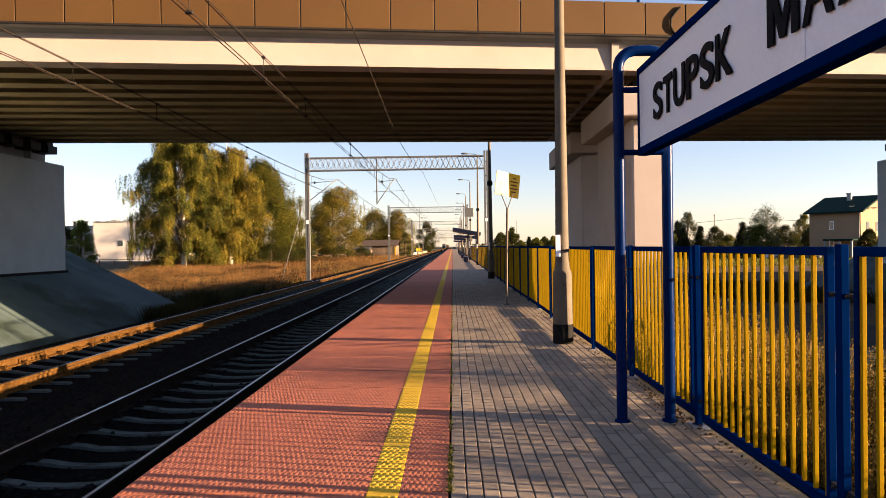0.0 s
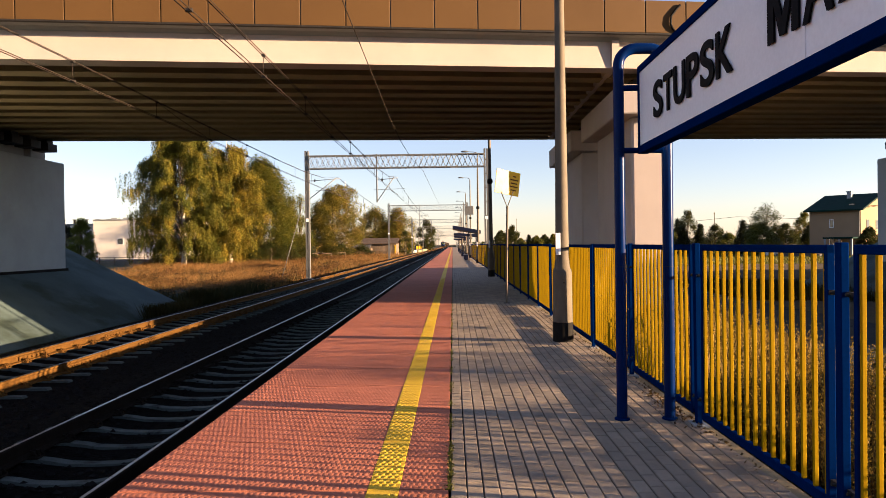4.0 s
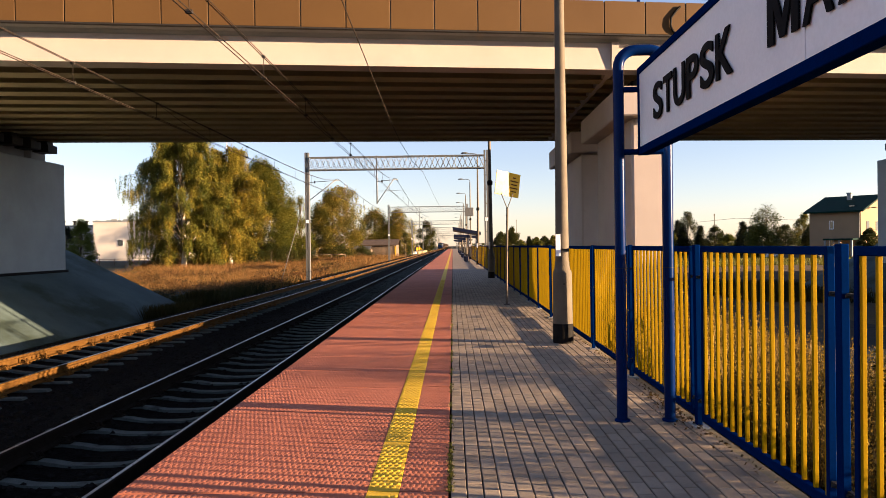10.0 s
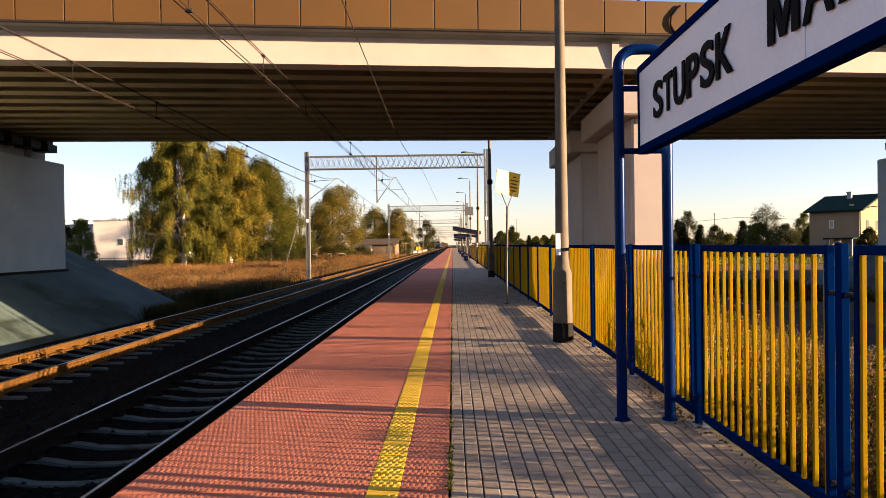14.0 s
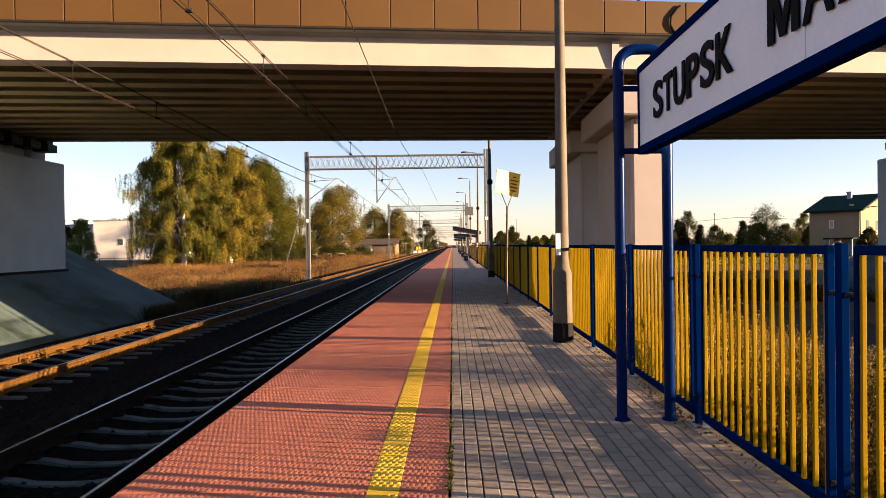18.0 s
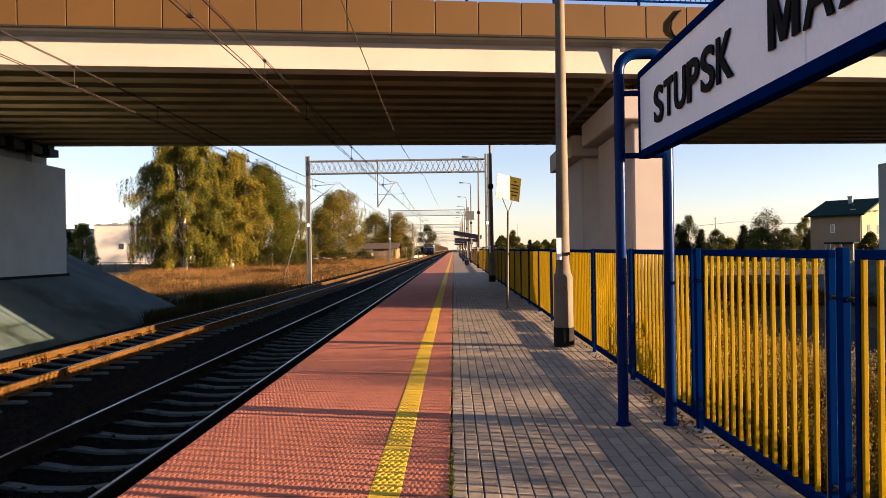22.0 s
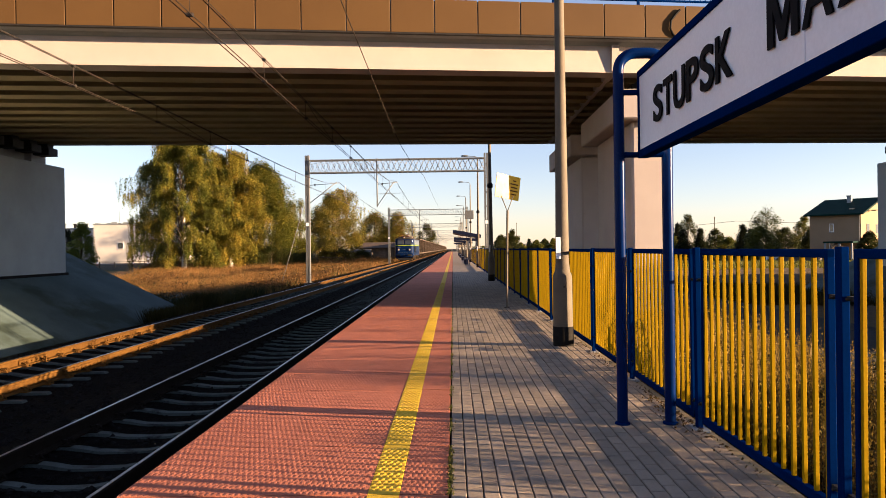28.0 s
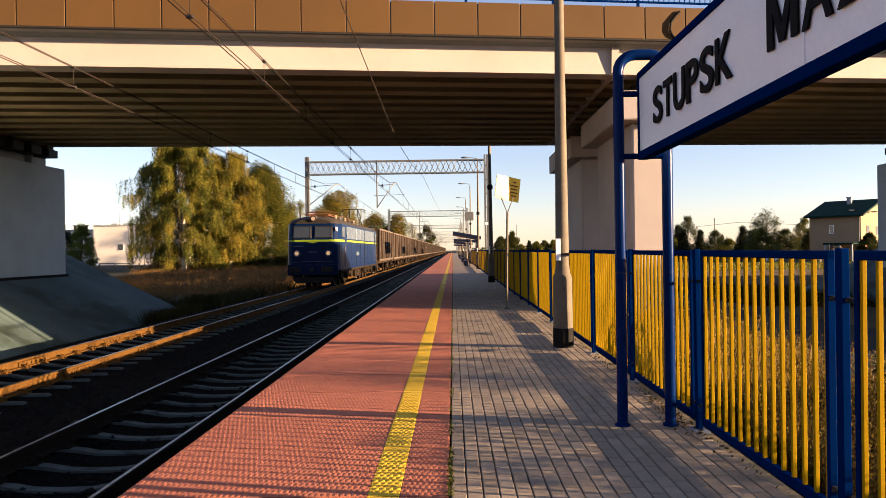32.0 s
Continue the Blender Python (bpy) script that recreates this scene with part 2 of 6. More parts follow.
M_BROWN = mat("brown_panel", (0.082, 0.0425, 0.0115), (0.071, 0.036, 0.010), 0.6, 0.7, bump=0.001, bscale=90, fine=0.06, spread=0.04)
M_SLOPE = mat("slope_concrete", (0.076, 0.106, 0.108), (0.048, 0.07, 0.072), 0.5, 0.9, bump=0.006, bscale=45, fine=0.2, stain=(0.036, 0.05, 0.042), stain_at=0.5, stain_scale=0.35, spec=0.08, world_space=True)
# Stone colours far below real ones; the bed's shade is put into them.
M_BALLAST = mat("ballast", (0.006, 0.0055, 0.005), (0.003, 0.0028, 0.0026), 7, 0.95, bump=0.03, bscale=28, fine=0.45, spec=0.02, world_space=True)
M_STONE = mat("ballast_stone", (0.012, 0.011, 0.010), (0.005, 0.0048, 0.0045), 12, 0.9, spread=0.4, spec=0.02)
M_SLEEPER = mat("sleeper_concrete", (0.082, 0.096, 0.087), (0.052, 0.061, 0.056), 5, 0.9, bump=0.004, bscale=90, spread=0.12, stain=(0.026, 0.028, 0.026), stain_at=0.54, stain_scale=4, spec=0.1)
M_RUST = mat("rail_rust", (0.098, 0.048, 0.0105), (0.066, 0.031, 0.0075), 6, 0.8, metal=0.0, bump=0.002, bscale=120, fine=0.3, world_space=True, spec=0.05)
# Near track's copy of the rail rust, darkened for the platform's shade.
M_SHADERAIL = mat("shade_dark_rail", (0.013, 0.010, 0.0075), (0.009, 0.007, 0.005), 6, 0.8, bump=0.002, bscale=120, fine=0.3, spec=0.04, world_space=True)
# Path concrete with the shade below the bridge put into its colour.
M_PATH = mat("shade_toned_concrete", (0.026, 0.033, 0.037), (0.018, 0.023, 0.026), 0.9, 0.9, bump=0.004, bscale=50, fine=0.2, spec=0.05, world_space=True)
M_RAILTOP = mat("rail_top", (0.36, 0.36, 0.38), (0.28, 0.28, 0.30), 10, 0.3, metal=1.0, fine=0.06, world_space=True)
M_BLUE = mat("blue_paint", (0.001, 0.0125, 0.074), (0.001, 0.0098, 0.06), 5, 0.5, bump=0.0004, bscale=70, fine=0.1, stain=(0.002, 0.012, 0.05), stain_at=0.7, stain_scale=5, spec=0.0)
M_BLUEGLOSS = mat("glossy_blue_paint", (0.001, 0.0125, 0.074), (0.001, 0.01, 0.06), 5, 0.24, bump=0.0002, bscale=50, fine=0.08, stain=(0.002, 0.012, 0.05), stain_at=0.72, stain_scale=5, spec=0.07)
M_YEL = mat("yellow_paint", (0.31, 0.188, 0.0006), (0.27, 0.158, 0.0006), 6, 0.55, bump=0.0005, bscale=80, fine=0.1, spread=0.05, stain=(0.22, 0.112, 0.004), stain_at=0.72, stain_scale=7, spec=0.02)
M_WHITE = mat("white_board", (0.84, 0.83, 0.84), (0.79, 0.78, 0.80), 2, 0.38, bump=0.0003, bscale=40, fine=0.04, spec=0.4)
M_BLACK = mat("black_letters", (0.006, 0.006, 0.007), (0.004, 0.004, 0.005), 6, 0.6, spec=0.04)
M_POLE = mat("pole_concrete", (0.1282, 0.1046, 0.0747), (0.0926, 0.0769, 0.057), 4, 0.75, bump=0.002, bscale=120, fine=0.15, stain=(0.0926, 0.0783, 0.0641), stain_at=0.6, stain_scale=3)
M_TAR = mat("tar_paint", (0.008, 0.007, 0.0065), (0.013, 0.012, 0.011), 8, 0.7, bump=0.001, bscale=90, spec=0.05)
M_STEEL = mat("galvanised_steel", (0.15, 0.152, 0.15), (0.11, 0.113, 0.112), 6, 0.6, metal=0.35, fine=0.15)
M_DARKSTEEL = mat("dark_steel", (0.03, 0.028, 0.027), (0.02, 0.019, 0.018), 6, 0.6, metal=0.3, spec=0.1)
M_WIRE = mat("copper_wire", (0.035, 0.026, 0.02), (0.024, 0.018, 0.014), 6, 0.7, metal=0.2, spec=0.1)
M_SOIL = mat("field_soil", (0.0534, 0.0409, 0.0178), (0.0401, 0.0356, 0.0142), 0.15, 0.95, bump=0.05, bscale=5, fine=0.35, stain=(0.0312, 0.0374, 0.0107), stain_at=0.55, stain_scale=0.08, world_space=True)
M_DRY = leafy("dry_grass", (0.09, 0.044, 0.012), (0.21, 0.108, 0.032), (0.15, 0.10, 0.027), 0.8)
M_GREEN = leafy("green_weeds", (0.0356, 0.0401, 0.0089), (0.0801, 0.0712, 0.0151), (0.178, 0.1157, 0.0267), 0.8)

# ---- the lie of the land ----
RAIL = -0.55
NEAR_TRACK, FAR_TRACK = -3.772, -7.66
PLAT_L, PLAT_R = -2.025, 1.97
SKEW = 0.09
BRIDGE_Y, BRIDGE_W, BEAM_Z = 15.8, 11.3, 5.54


def ground_z(x, y):
    """The ground's height; the line lies in a slight dip."""
    n = noise.noise(Vector((x * 0.08, y * 0.05, 0)))
    if x < -9.6:
        k = min(1.0, (-9.6 - x) / 6.0)
        dip = 0.4 if x > -13.6 and y < 29 else 0.0
        low = 0.95 * max(0.0, min(1.0, (132.0 - y) / 50.0)) * (0.3 if y < 30 else 1.0)
        return -0.98 + k * (0.22 + 0.15 * n - low) - dip
    if x > 2.2:
        k = min(1.0, (x - 2.2) / 12.0)
        return -0.55 - 0.15 * k + 0.12 * n * k
    return -0.98


def build_ground():
    xs = [-3000, -1200, -500, -250, -150, -100, -70, -50, -40, -34, -28, -24, -20, -17, -15, -13.5, -12, -11, -10.3, -9.6, -6, -2, 2.0, 2.2, 3, 4, 6, 8, 11, 14, 18, 24, 30, 40, 55, 75, 100, 150, 250, 500, 1200, 3000]
    ys = [-600, -200, -80, -40, -20, -10] + [2.5 * i for i in range(0, 40)] + [100 + 10 * i for i in range(0, 20)] + [320, 400, 600, 1000, 2000, 4000]
    g, n = G(), len(xs)
    v = [(x, y, ground_z(x, y) if abs(x) < 300 else -0.3) for y in ys for x in xs]
    g.add(v, [(j * n + i, j * n + i + 1, (j + 1) * n + i + 1, (j + 1) * n + i) for j in range(len(ys) - 1) for i in range(n - 1)], True)
    return solid("ground", g, M_SOIL, "dry brownish field ground beside the railway", "ground", "structure", turn=False)


build_ground()


def build_ballast():
    """The bed of both tracks, level between the sleepers, with sloping shoulders."""
    prof = [(-10.6, -0.99), (-9.75, -0.80), (-9.2, -0.765), (-8.3, -0.765), (-7.9, -0.81), (-7.4, -0.81), (-7.0, -0.765), (-6.2, -0.765), (-5.75, -0.82), (-5.3, -0.765), (-4.4, -0.765), (-4.0, -0.81), (-3.55, -0.81), (-3.15, -0.765), (-2.2, -0.765), (-2.02, -0.80)]
    ys = [-30 + 0.5 * i for i in range(0, 180)] + [60 + 5 * i for i in range(0, 60)] + [360 + 20 * i for i in range(0, 30)]
    g, n = G(), len(prof)
    v = [(x, y, z + 0.02 * noise.noise(Vector((x * 3, y * 3, 1)))) for y in ys for x, z in prof]
    g.add(v, [(j * n + i, j * n + i + 1, (j + 1) * n + i + 1, (j + 1) * n + i) for j in range(len(ys) - 1) for i in range(n - 1)], True)
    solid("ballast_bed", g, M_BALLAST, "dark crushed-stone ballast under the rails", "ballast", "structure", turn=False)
    rng = random.Random(3)
    s = G()
    for _ in range(15000):
        y = 5 + 45 * rng.random() ** 1.6
        x = rng.uniform(-10.0, -2.1)
        d = min(abs(x - NEAR_TRACK), abs(x - FAR_TRACK))
        near = ((y + 0.15) % 0.6)
        if d < 1.35 and near < 0.3:
            continue
        r = rng.uniform(0.02, 0.042)
        z = -0.765 - (0.04 if d < 0.3 else 0.0) + rng.uniform(-0.008, 0.02) - (max(0, -9.3 - x) * 0.15)
        p = [(x + rng.uniform(-r, r) * 0.4 + a * r, y + b * r * rng.uniform(0.6, 1.1), z + c * r * rng.uniform(0.5, 1.0))
             for a, b, c in ((-1, -0.6, 0), (0.9, -0.8, 0.1), (0.7, 1, -0.1), (-0.8, 0.8, 0.1), (0.1, 0.1, 1))]
        s.add(p, [(0, 1, 4), (1, 2, 4), (2, 3, 4), (3, 0, 4)])
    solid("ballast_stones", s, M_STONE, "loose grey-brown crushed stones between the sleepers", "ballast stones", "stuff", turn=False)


build_ballast()


def rail_mesh(x0):
    """One rail: foot, web and head, drawn along the line."""
    prof = [(-0.075, 0), (0.075, 0), (0.07, 0.02), (0.012, 0.035), (0.012, 0.125), (0.036, 0.135), (0.036, 0.16), (0.028, 0.170), (-0.028, 0.170), (-0.036, 0.16), (-0.036, 0.135), (-0.012, 0.125), (-0.012, 0.035), (-0.07, 0.02)]
    ys = [-30, 40, 100, 160] + [180 + 20 * i for i in range(0, 30)]
    return G().loft([[(x0 + u, y, RAIL - 0.172 + w) for u, w in prof] for y in ys], False)


def build_track(x0, name, label):
    tr = thing(name, label, "railway track", (x0, 0, 0), kind="structure")
    for side in (-0.7535, 0.7535):
        part("rail", rail_mesh(side), M_SHADERAIL if x0 > -5 else M_RUST, tr, "rail with the platform's shade put into its colour" if x0 > -5 else "rust-brown rail")
        cap = G()
        ys = [-30, 40, 100, 160] + [180 + 20 * i for i in range(0, 30)]
        cap.loft([[(side + u, y, RAIL + w) for u, w in ((-0.018, 0.0), (0.016, 0.0), (0.014, 0.0025), (-0.016, 0.0025))] for y in ys], False)
        part("running_surface", cap, M_RAILTOP, tr, "polished bright rail head")
    # a sleeper: high under the rails, hollow between them
    prof = [(-1.25, -0.03), (-1.22, 0.0), (-0.62, 0.0), (-0.45, -0.018), (-0.28, -0.048), (0.0, -0.056), (0.28, -0.048), (0.45, -0.018), (0.62, 0.0), (1.22, 0.0), (1.25, -0.03), (1.25, -0.15), (-1.25, -0.15)]
    me = G().prism(prof, "y", -0.06, 0.06).mesh("sleeper", M_SLEEPER)
    far = G()
    y, k = 2.9, 0
    while y < 330:
        if k < 160:
            ob = part("sleeper", me, None, tr)
            ob.location = (random.uniform(-0.015, 0.015), y, RAIL - 0.178)
            ob.rotation_euler = (0, 0, random.uniform(-0.008, 0.008))
        else:
            far.prism([(u, w + RAIL - 0.178) for u, w in prof], "y", y - 0.06, y + 0.06)
        y += 0.608
        k += 1
    ob = part("far_sleepers", far, M_SLEEPER, tr)
    tagged(ob, kind="stuff")
    # clips that hold the rails, on the stretch passed nearest
    clip = G()
    clip.box(-0.07, -0.07, 0, 0.07, 0.07, 0.014, 0.003)
    clip.tube([(0.06, -0.06, 0.02), (0.02, -0.05, 0.07), (-0.035, -0.03, 0.075), (-0.045, 0.0, 0.055), (-0.035, 0.03, 0.075), (0.02, 0.05, 0.07), (0.06, 0.06, 0.02)], 0.012, 6)
    clip.cyl((0.03, 0, 0.01), (0.03, 0, 0.085), 0.02, n=6)
    cm = clip.mesh("rail_clip", M_SHADERAIL if x0 > -5 else M_RUST)
    for i in range(0, 34):
        for side in (-0.7535, 0.7535):
            for d in (-0.115, 0.115):
                ob = part("rail_clip", cm, None, tr)
                ob.matrix_basis = pose(side + d, 2.9 + 0.608 * (i + 5), RAIL - 0.176, 0, 0, 0 if d > 0 else 180)
    return tr


build_track(NEAR_TRACK, "track_near", "straight track on pale concrete sleepers in the platform's shade")
far_track = build_track(FAR_TRACK, "track_far", "second track with rusty rails catching low sunlight")
# bolted joints on the far track's rails
jm = G().box(0.014, -0.45, 0.03, 0.045, 0.45, 0.12, 0.008)
for k in range(6):
    jm.cyl((0.04, -0.38 + 0.152 * k, 0.075), (0.07, -0.38 + 0.152 * k, 0.075), 0.018, n=6)
jm = jm.mesh("fishplate", M_RUST)
for side, ys in ((-0.7535, (13.6, 16.9)), (0.7535, (12.5, 15.4))):
    for y in ys:
        ob = part("fishplate", jm, None, far_track, "bolted rusty joint bar")
        ob.location = (side, y, RAIL - 0.172)

# ---- the platform ----
plat = thing("platform", "station platform with red slabs, yellow tactile strip and grey pavers", "platform", (0, 0, 0), kind="structure")
P_END = 330.0
base = G()
base.box(PLAT_L + 0.12, -12, -1.1, PLAT_R + 0.1, P_END, -0.075)
part("base", base, M_JOINT, plat, "sandy bed and dark joints")
part("edge_wall", G().box(PLAT_L + 0.05, -12, -1.1, PLAT_L + 0.2, P_END, -0.09, 0.01), M_CONC, plat, "concrete platform wall")
part("kerb", G().box(PLAT_R - 0.035, -12, -0.3, PLAT_R + 0.07, P_END, -0.02, 0.01), M_BEAM, plat, "narrow concrete edging under the fence")
STRIP_L, STRIP_R, SEAM = -0.527, -0.336, -0.045


def studs(g, x0, x1, y0, y1, px, py, rx, ry, hgt, stagger=False):
    """Rows of low raised studs."""
    j, y = 0, y0
    while y < y1:
        x = x0 + (px / 2 if stagger and j % 2 else 0)
        while x < x1:
            g.add([(x - rx, y - ry, 0), (x + rx, y - ry, 0), (x + rx, y + ry, 0), (x - rx, y + ry, 0),
                   (x - rx * 0.5, y - ry * 0.6, hgt), (x + rx * 0.5, y - ry * 0.6, hgt), (x + rx * 0.5, y + ry * 0.6, hgt), (x - rx * 0.5, y + ry * 0.6, hgt)],
                  [(0, 1, 5, 4), (1, 2, 6, 5), (2, 3, 7, 6), (3, 0, 4, 7), (4, 5, 6, 7)], True)
            x += px
        y += py
        j += 1
    return g


def build_paving():
    c = 0.0018
    a = G().box(PLAT_L, 0.004, -0.09, STRIP_L - 0.0008, 1.003, 0, c)
    a_near = studs(G().box(PLAT_L, 0.004, -0.09, STRIP_L - 0.0008, 1.003, 0, c), PLAT_L + 0.03, STRIP_L - 0.02, 0.03, 0.99, 0.0365, 0.0625, 0.0155, 0.026, 0.0021, True)
    b = G().box(STRIP_R + 0.0008, 0.004, -0.09, SEAM, 1.003, 0, c)
    b_near = studs(G().box(STRIP_R + 0.0008, 0.004, -0.09, SEAM, 1.003, 0, c), STRIP_R + 0.02, SEAM - 0.01, 0.03, 0.99, 0.0365, 0.0625, 0.0155, 0.026, 0.0021, True)
    y_far = G().box(STRIP_L, 0.004, -0.09, STRIP_R, 1.003, 0.001, c)
    y_near = studs(G().box(STRIP_L, 0.004, -0.09, STRIP_R, 1.003, 0.001, c), STRIP_L + 0.022, STRIP_R - 0.01, 0.07, 0.95, 0.043, 0.05, 0.0155, 0.019, 0.0048, True)
    shared = [[g.mesh("paving", m) for g in (near, far)] for near, far, m in ((a_near, a, M_RED), (y_near, y_far, M_YELLOW_TILE), (b_near, b, M_RED))]
    for i in range(-8, 100):
        y = 4.08 + 1.012 * (i - 1)
        for kind, (near, far) in zip(("red_slab", "tactile_tile", "red_slab"), shared):
            ob = part(kind, near if 0 <= i < 26 else far, None, plat, "yellow tile with raised studs" if kind == "tactile_tile" else "")
            ob.location = (0, y, random.uniform(-0.0015, 0.0015))
    y0 = 4.08 + 1.012 * 99
    part("far_red_paving", G().box(PLAT_L, y0, -0.09, STRIP_L - 0.0008, P_END, 0).box(STRIP_R + 0.0008, y0, -0.09, SEAM, P_END, 0), M_RED, plat)
    part("far_tactile_strip", G().box(STRIP_L, y0, -0.09, STRIP_R, P_END, 0.001), M_YELLOW_TILE, plat)
    # grey pavers, 10 by 20 cm, long joints running along the platform
    pm = G().box(-0.0457, -0.0965, -0.06, 0.0457, 0.0965, 0, 0.005).mesh("paver", M_PAVER)
    rest, rng, cols = G(), random.Random(5), 20
    for k in range(cols):
        x = SEAM + 0.052 + 0.0985 * k + 0.01
        off = 0.1 if k % 2 else 0.0
        for j in range(-20, 200):
            y = 0.2 * j + off + rng.uniform(-0.004, 0.004)
            z = rng.uniform(-0.0014, 0.001)
            if 4.2 <= y < 7.0:
                ob = part("paver", pm, None, plat)
                ob.location, ob.rotation_euler = (x, y, z), (rng.uniform(-0.006, 0.006), rng.uniform(-0.008, 0.008), rng.uniform(-0.012, 0.012))
            else:
                zz = [z + rng.uniform(-0.0007, 0.0007) for _ in range(4)]
                e = 0.004
                rest.add([(x - 0.0457, y - 0.0965, -0.05), (x + 0.0457, y - 0.0965, -0.05), (x + 0.0457, y + 0.0965, -0.05), (x - 0.0457, y + 0.0965, -0.05),
                          (x - 0.0457, y - 0.0965, zz[0] - e), (x + 0.0457, y - 0.0965, zz[1] - e), (x + 0.0457, y + 0.0965, zz[2] - e), (x - 0.0457, y + 0.0965, zz[3] - e),
                          (x - 0.0457 + e, y - 0.0965 + e, zz[0]), (x + 0.0457 - e, y - 0.0965 + e, zz[1]), (x + 0.0457 - e, y + 0.0965 - e, zz[2]), (x - 0.0457 + e, y + 0.0965 - e, zz[3])],
                         [(0, 1, 5, 4), (1, 2, 6, 5), (2, 3, 7, 6), (3, 0, 4, 7), (4, 5, 9, 8), (5, 6, 10, 9), (6, 7, 11, 10), (7, 4, 8, 11), (8, 9, 10, 11)])
    me = rest.mesh("pavers", M_PAVER, False)
    tagged(part("pavers", me, None, plat, "grey concrete pavers in running bond"), kind="stuff")
    part("far_pavers", G().box(SEAM + 0.02, 40.05, -0.06, PLAT_R - 0.04, P_END, -0.002), M_PAVER, plat)


build_paving()

# moss and weeds in the joint between red and grey
def build_moss():
    g, rng = G(), random.Random(8)
    for _ in range(2600):
        y = 3.9 + 26 * rng.random() ** 2
        if noise.noise(Vector((0, y * 2.2, 4))) < -0.05:
            continue
        x = SEAM + 0.012 + rng.gauss(0, 0.012)
        h, a = rng.uniform(0.004, 0.018), rng.uniform(0, 6.28)
        w = rng.uniform(0.006, 0.014)
        g.add([(x - w * math.cos(a), y - w * math.sin(a), -0.01), (x + w * math.cos(a), y + w * math.sin(a), -0.01), (x + rng.gauss(0, 0.01), y + rng.gauss(0, 0.01), h)], [(0, 1, 2)])
    solid("joint_moss", g, M_MOSS, "yellow-green moss in the paving joint", "moss", "stuff", turn=False)


build_moss()

# ---- the road bridge ----
def skew_at(y):
    """The front stands a little more askew than the back."""
    return 0.125 - 0.045 * y / BRIDGE_W


def sheared(g):
    """Lays a shape across the line at the bridge's skew; y counts from its front."""
    g.v = [(x, y + skew_at(y) * x, z) for x, y, z in g.v]
    return g


def build_bridge():
    br = thing("road_bridge", "concrete road bridge with brown parapet panels over the tracks", "bridge", (0, BRIDGE_Y, 0))
    x0, x1, zb = -42.0, 46.0, BEAM_Z
    spans = ((-15.6, 3.80), (3.92, 18.6))
    n = 12
    for a, b in spans:
        for k in range(n):
            c = 0.28 + k * (BRIDGE_W - 0.56) / (n - 1)
            prof = [(c - 0.235, zb), (c + 0.235, zb), (c + 0.235, zb + 0.02), (c + 0.1, zb + 0.05), (c + 0.1, zb + 0.78), (c - 0.1, zb + 0.78), (c - 0.1, zb + 0.05), (c - 0.235, zb + 0.02)]
            if k == 0:
                prof = [(0.0, zb), (0.5, zb), (0.5, zb + 0.02), (0.4, zb + 0.05), (0.4, zb + 0.78), (0.0, zb + 0.78)]
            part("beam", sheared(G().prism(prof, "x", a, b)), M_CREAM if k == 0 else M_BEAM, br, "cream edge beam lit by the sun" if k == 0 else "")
    part("deck", sheared(G().box(x0, -0.35, zb + 0.76, x1, BRIDGE_W + 0.35, zb + 1.0, 0.02)), M_BEAM, br)
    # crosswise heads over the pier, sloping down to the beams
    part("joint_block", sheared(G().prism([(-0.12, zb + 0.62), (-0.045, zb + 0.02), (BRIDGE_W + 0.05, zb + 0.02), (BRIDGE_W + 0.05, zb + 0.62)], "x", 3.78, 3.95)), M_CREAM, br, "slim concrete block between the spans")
    # cornice and parapet
    part("cornice", sheared(G().prism([(-0.36, zb + 0.72), (-0.30, zb + 0.69), (-0.12, zb + 0.69), (0.03, zb + 0.60), (0.03, zb + 1.0), (-0.36, zb + 1.0)], "x", x0, x1)), M_CONC, br, "grey cornice under the parapet")
    pm = sheared(G().box(0.012, -0.43, zb + 0.72, 0.955, -0.36, zb + 1.46, 0.006)).mesh("parapet_panel", M_BROWN)
    for k in range(-42, 46):
        ob = part("parapet_panel", pm, None, br, "")
        ob.location = (0.626 + 0.967 * k, 0.125 * (0.626 + 0.967 * k), 0)
    part("parapet_lip", sheared(G().box(x0, -0.44, zb + 0.68, x1, -0.35, zb + 0.715)), M_DARKSTEEL, br, "dark drip edge under the panels")
    part("parapet_back", sheared(G().box(x0, -0.352, zb + 0.72, x1, -0.1, zb + 1.45)), M_CONC, br)
    part("far_parapet", sheared(G().box(x0, BRIDGE_W + 0.6, zb + 0.62, x1, BRIDGE_W + 0.93, zb + 1.29)), M_BROWN, br)
    # blue railing on top
    rail = part("railing", sheared(G().box(x0, -0.33, zb + 2.42, x1, -0.27, zb + 2.48).box(x0, -0.32, zb + 1.59, x1, -0.28, zb + 1.63)), M_BLUE, br, "blue steel railing")
    post = sheared(G().box(-0.03, -0.33, zb + 1.42, 0.03, -0.27, zb + 2.44)).mesh("post", M_BLUE)
    bars = G()
    for k in range(int((x1 - x0) / 2)):
        x = x0 + 2 * k
        ob = part("post", post, None, rail)
        ob.location = (x + 0.37, 0.125 * (x + 0.37), 0)
        for j in range(1, 16):
            bars.box(x + 0.37 + j * 0.125 - 0.008, -0.308, zb + 1.6, x + 0.37 + j * 0.125 + 0.008, -0.292, zb + 2.44)
    part("bars", sheared(bars), M_BLUE, rail)
    # the pier: two wall columns, each under its own cap
    for (ya, yb), (ca, cb) in (((16.5, 20.4), (16.1, 20.7)), ((22.9, 27.0), (22.5, 27.5))):
        o = BRIDGE_Y
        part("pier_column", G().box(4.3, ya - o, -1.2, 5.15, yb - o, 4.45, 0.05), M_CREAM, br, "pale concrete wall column")
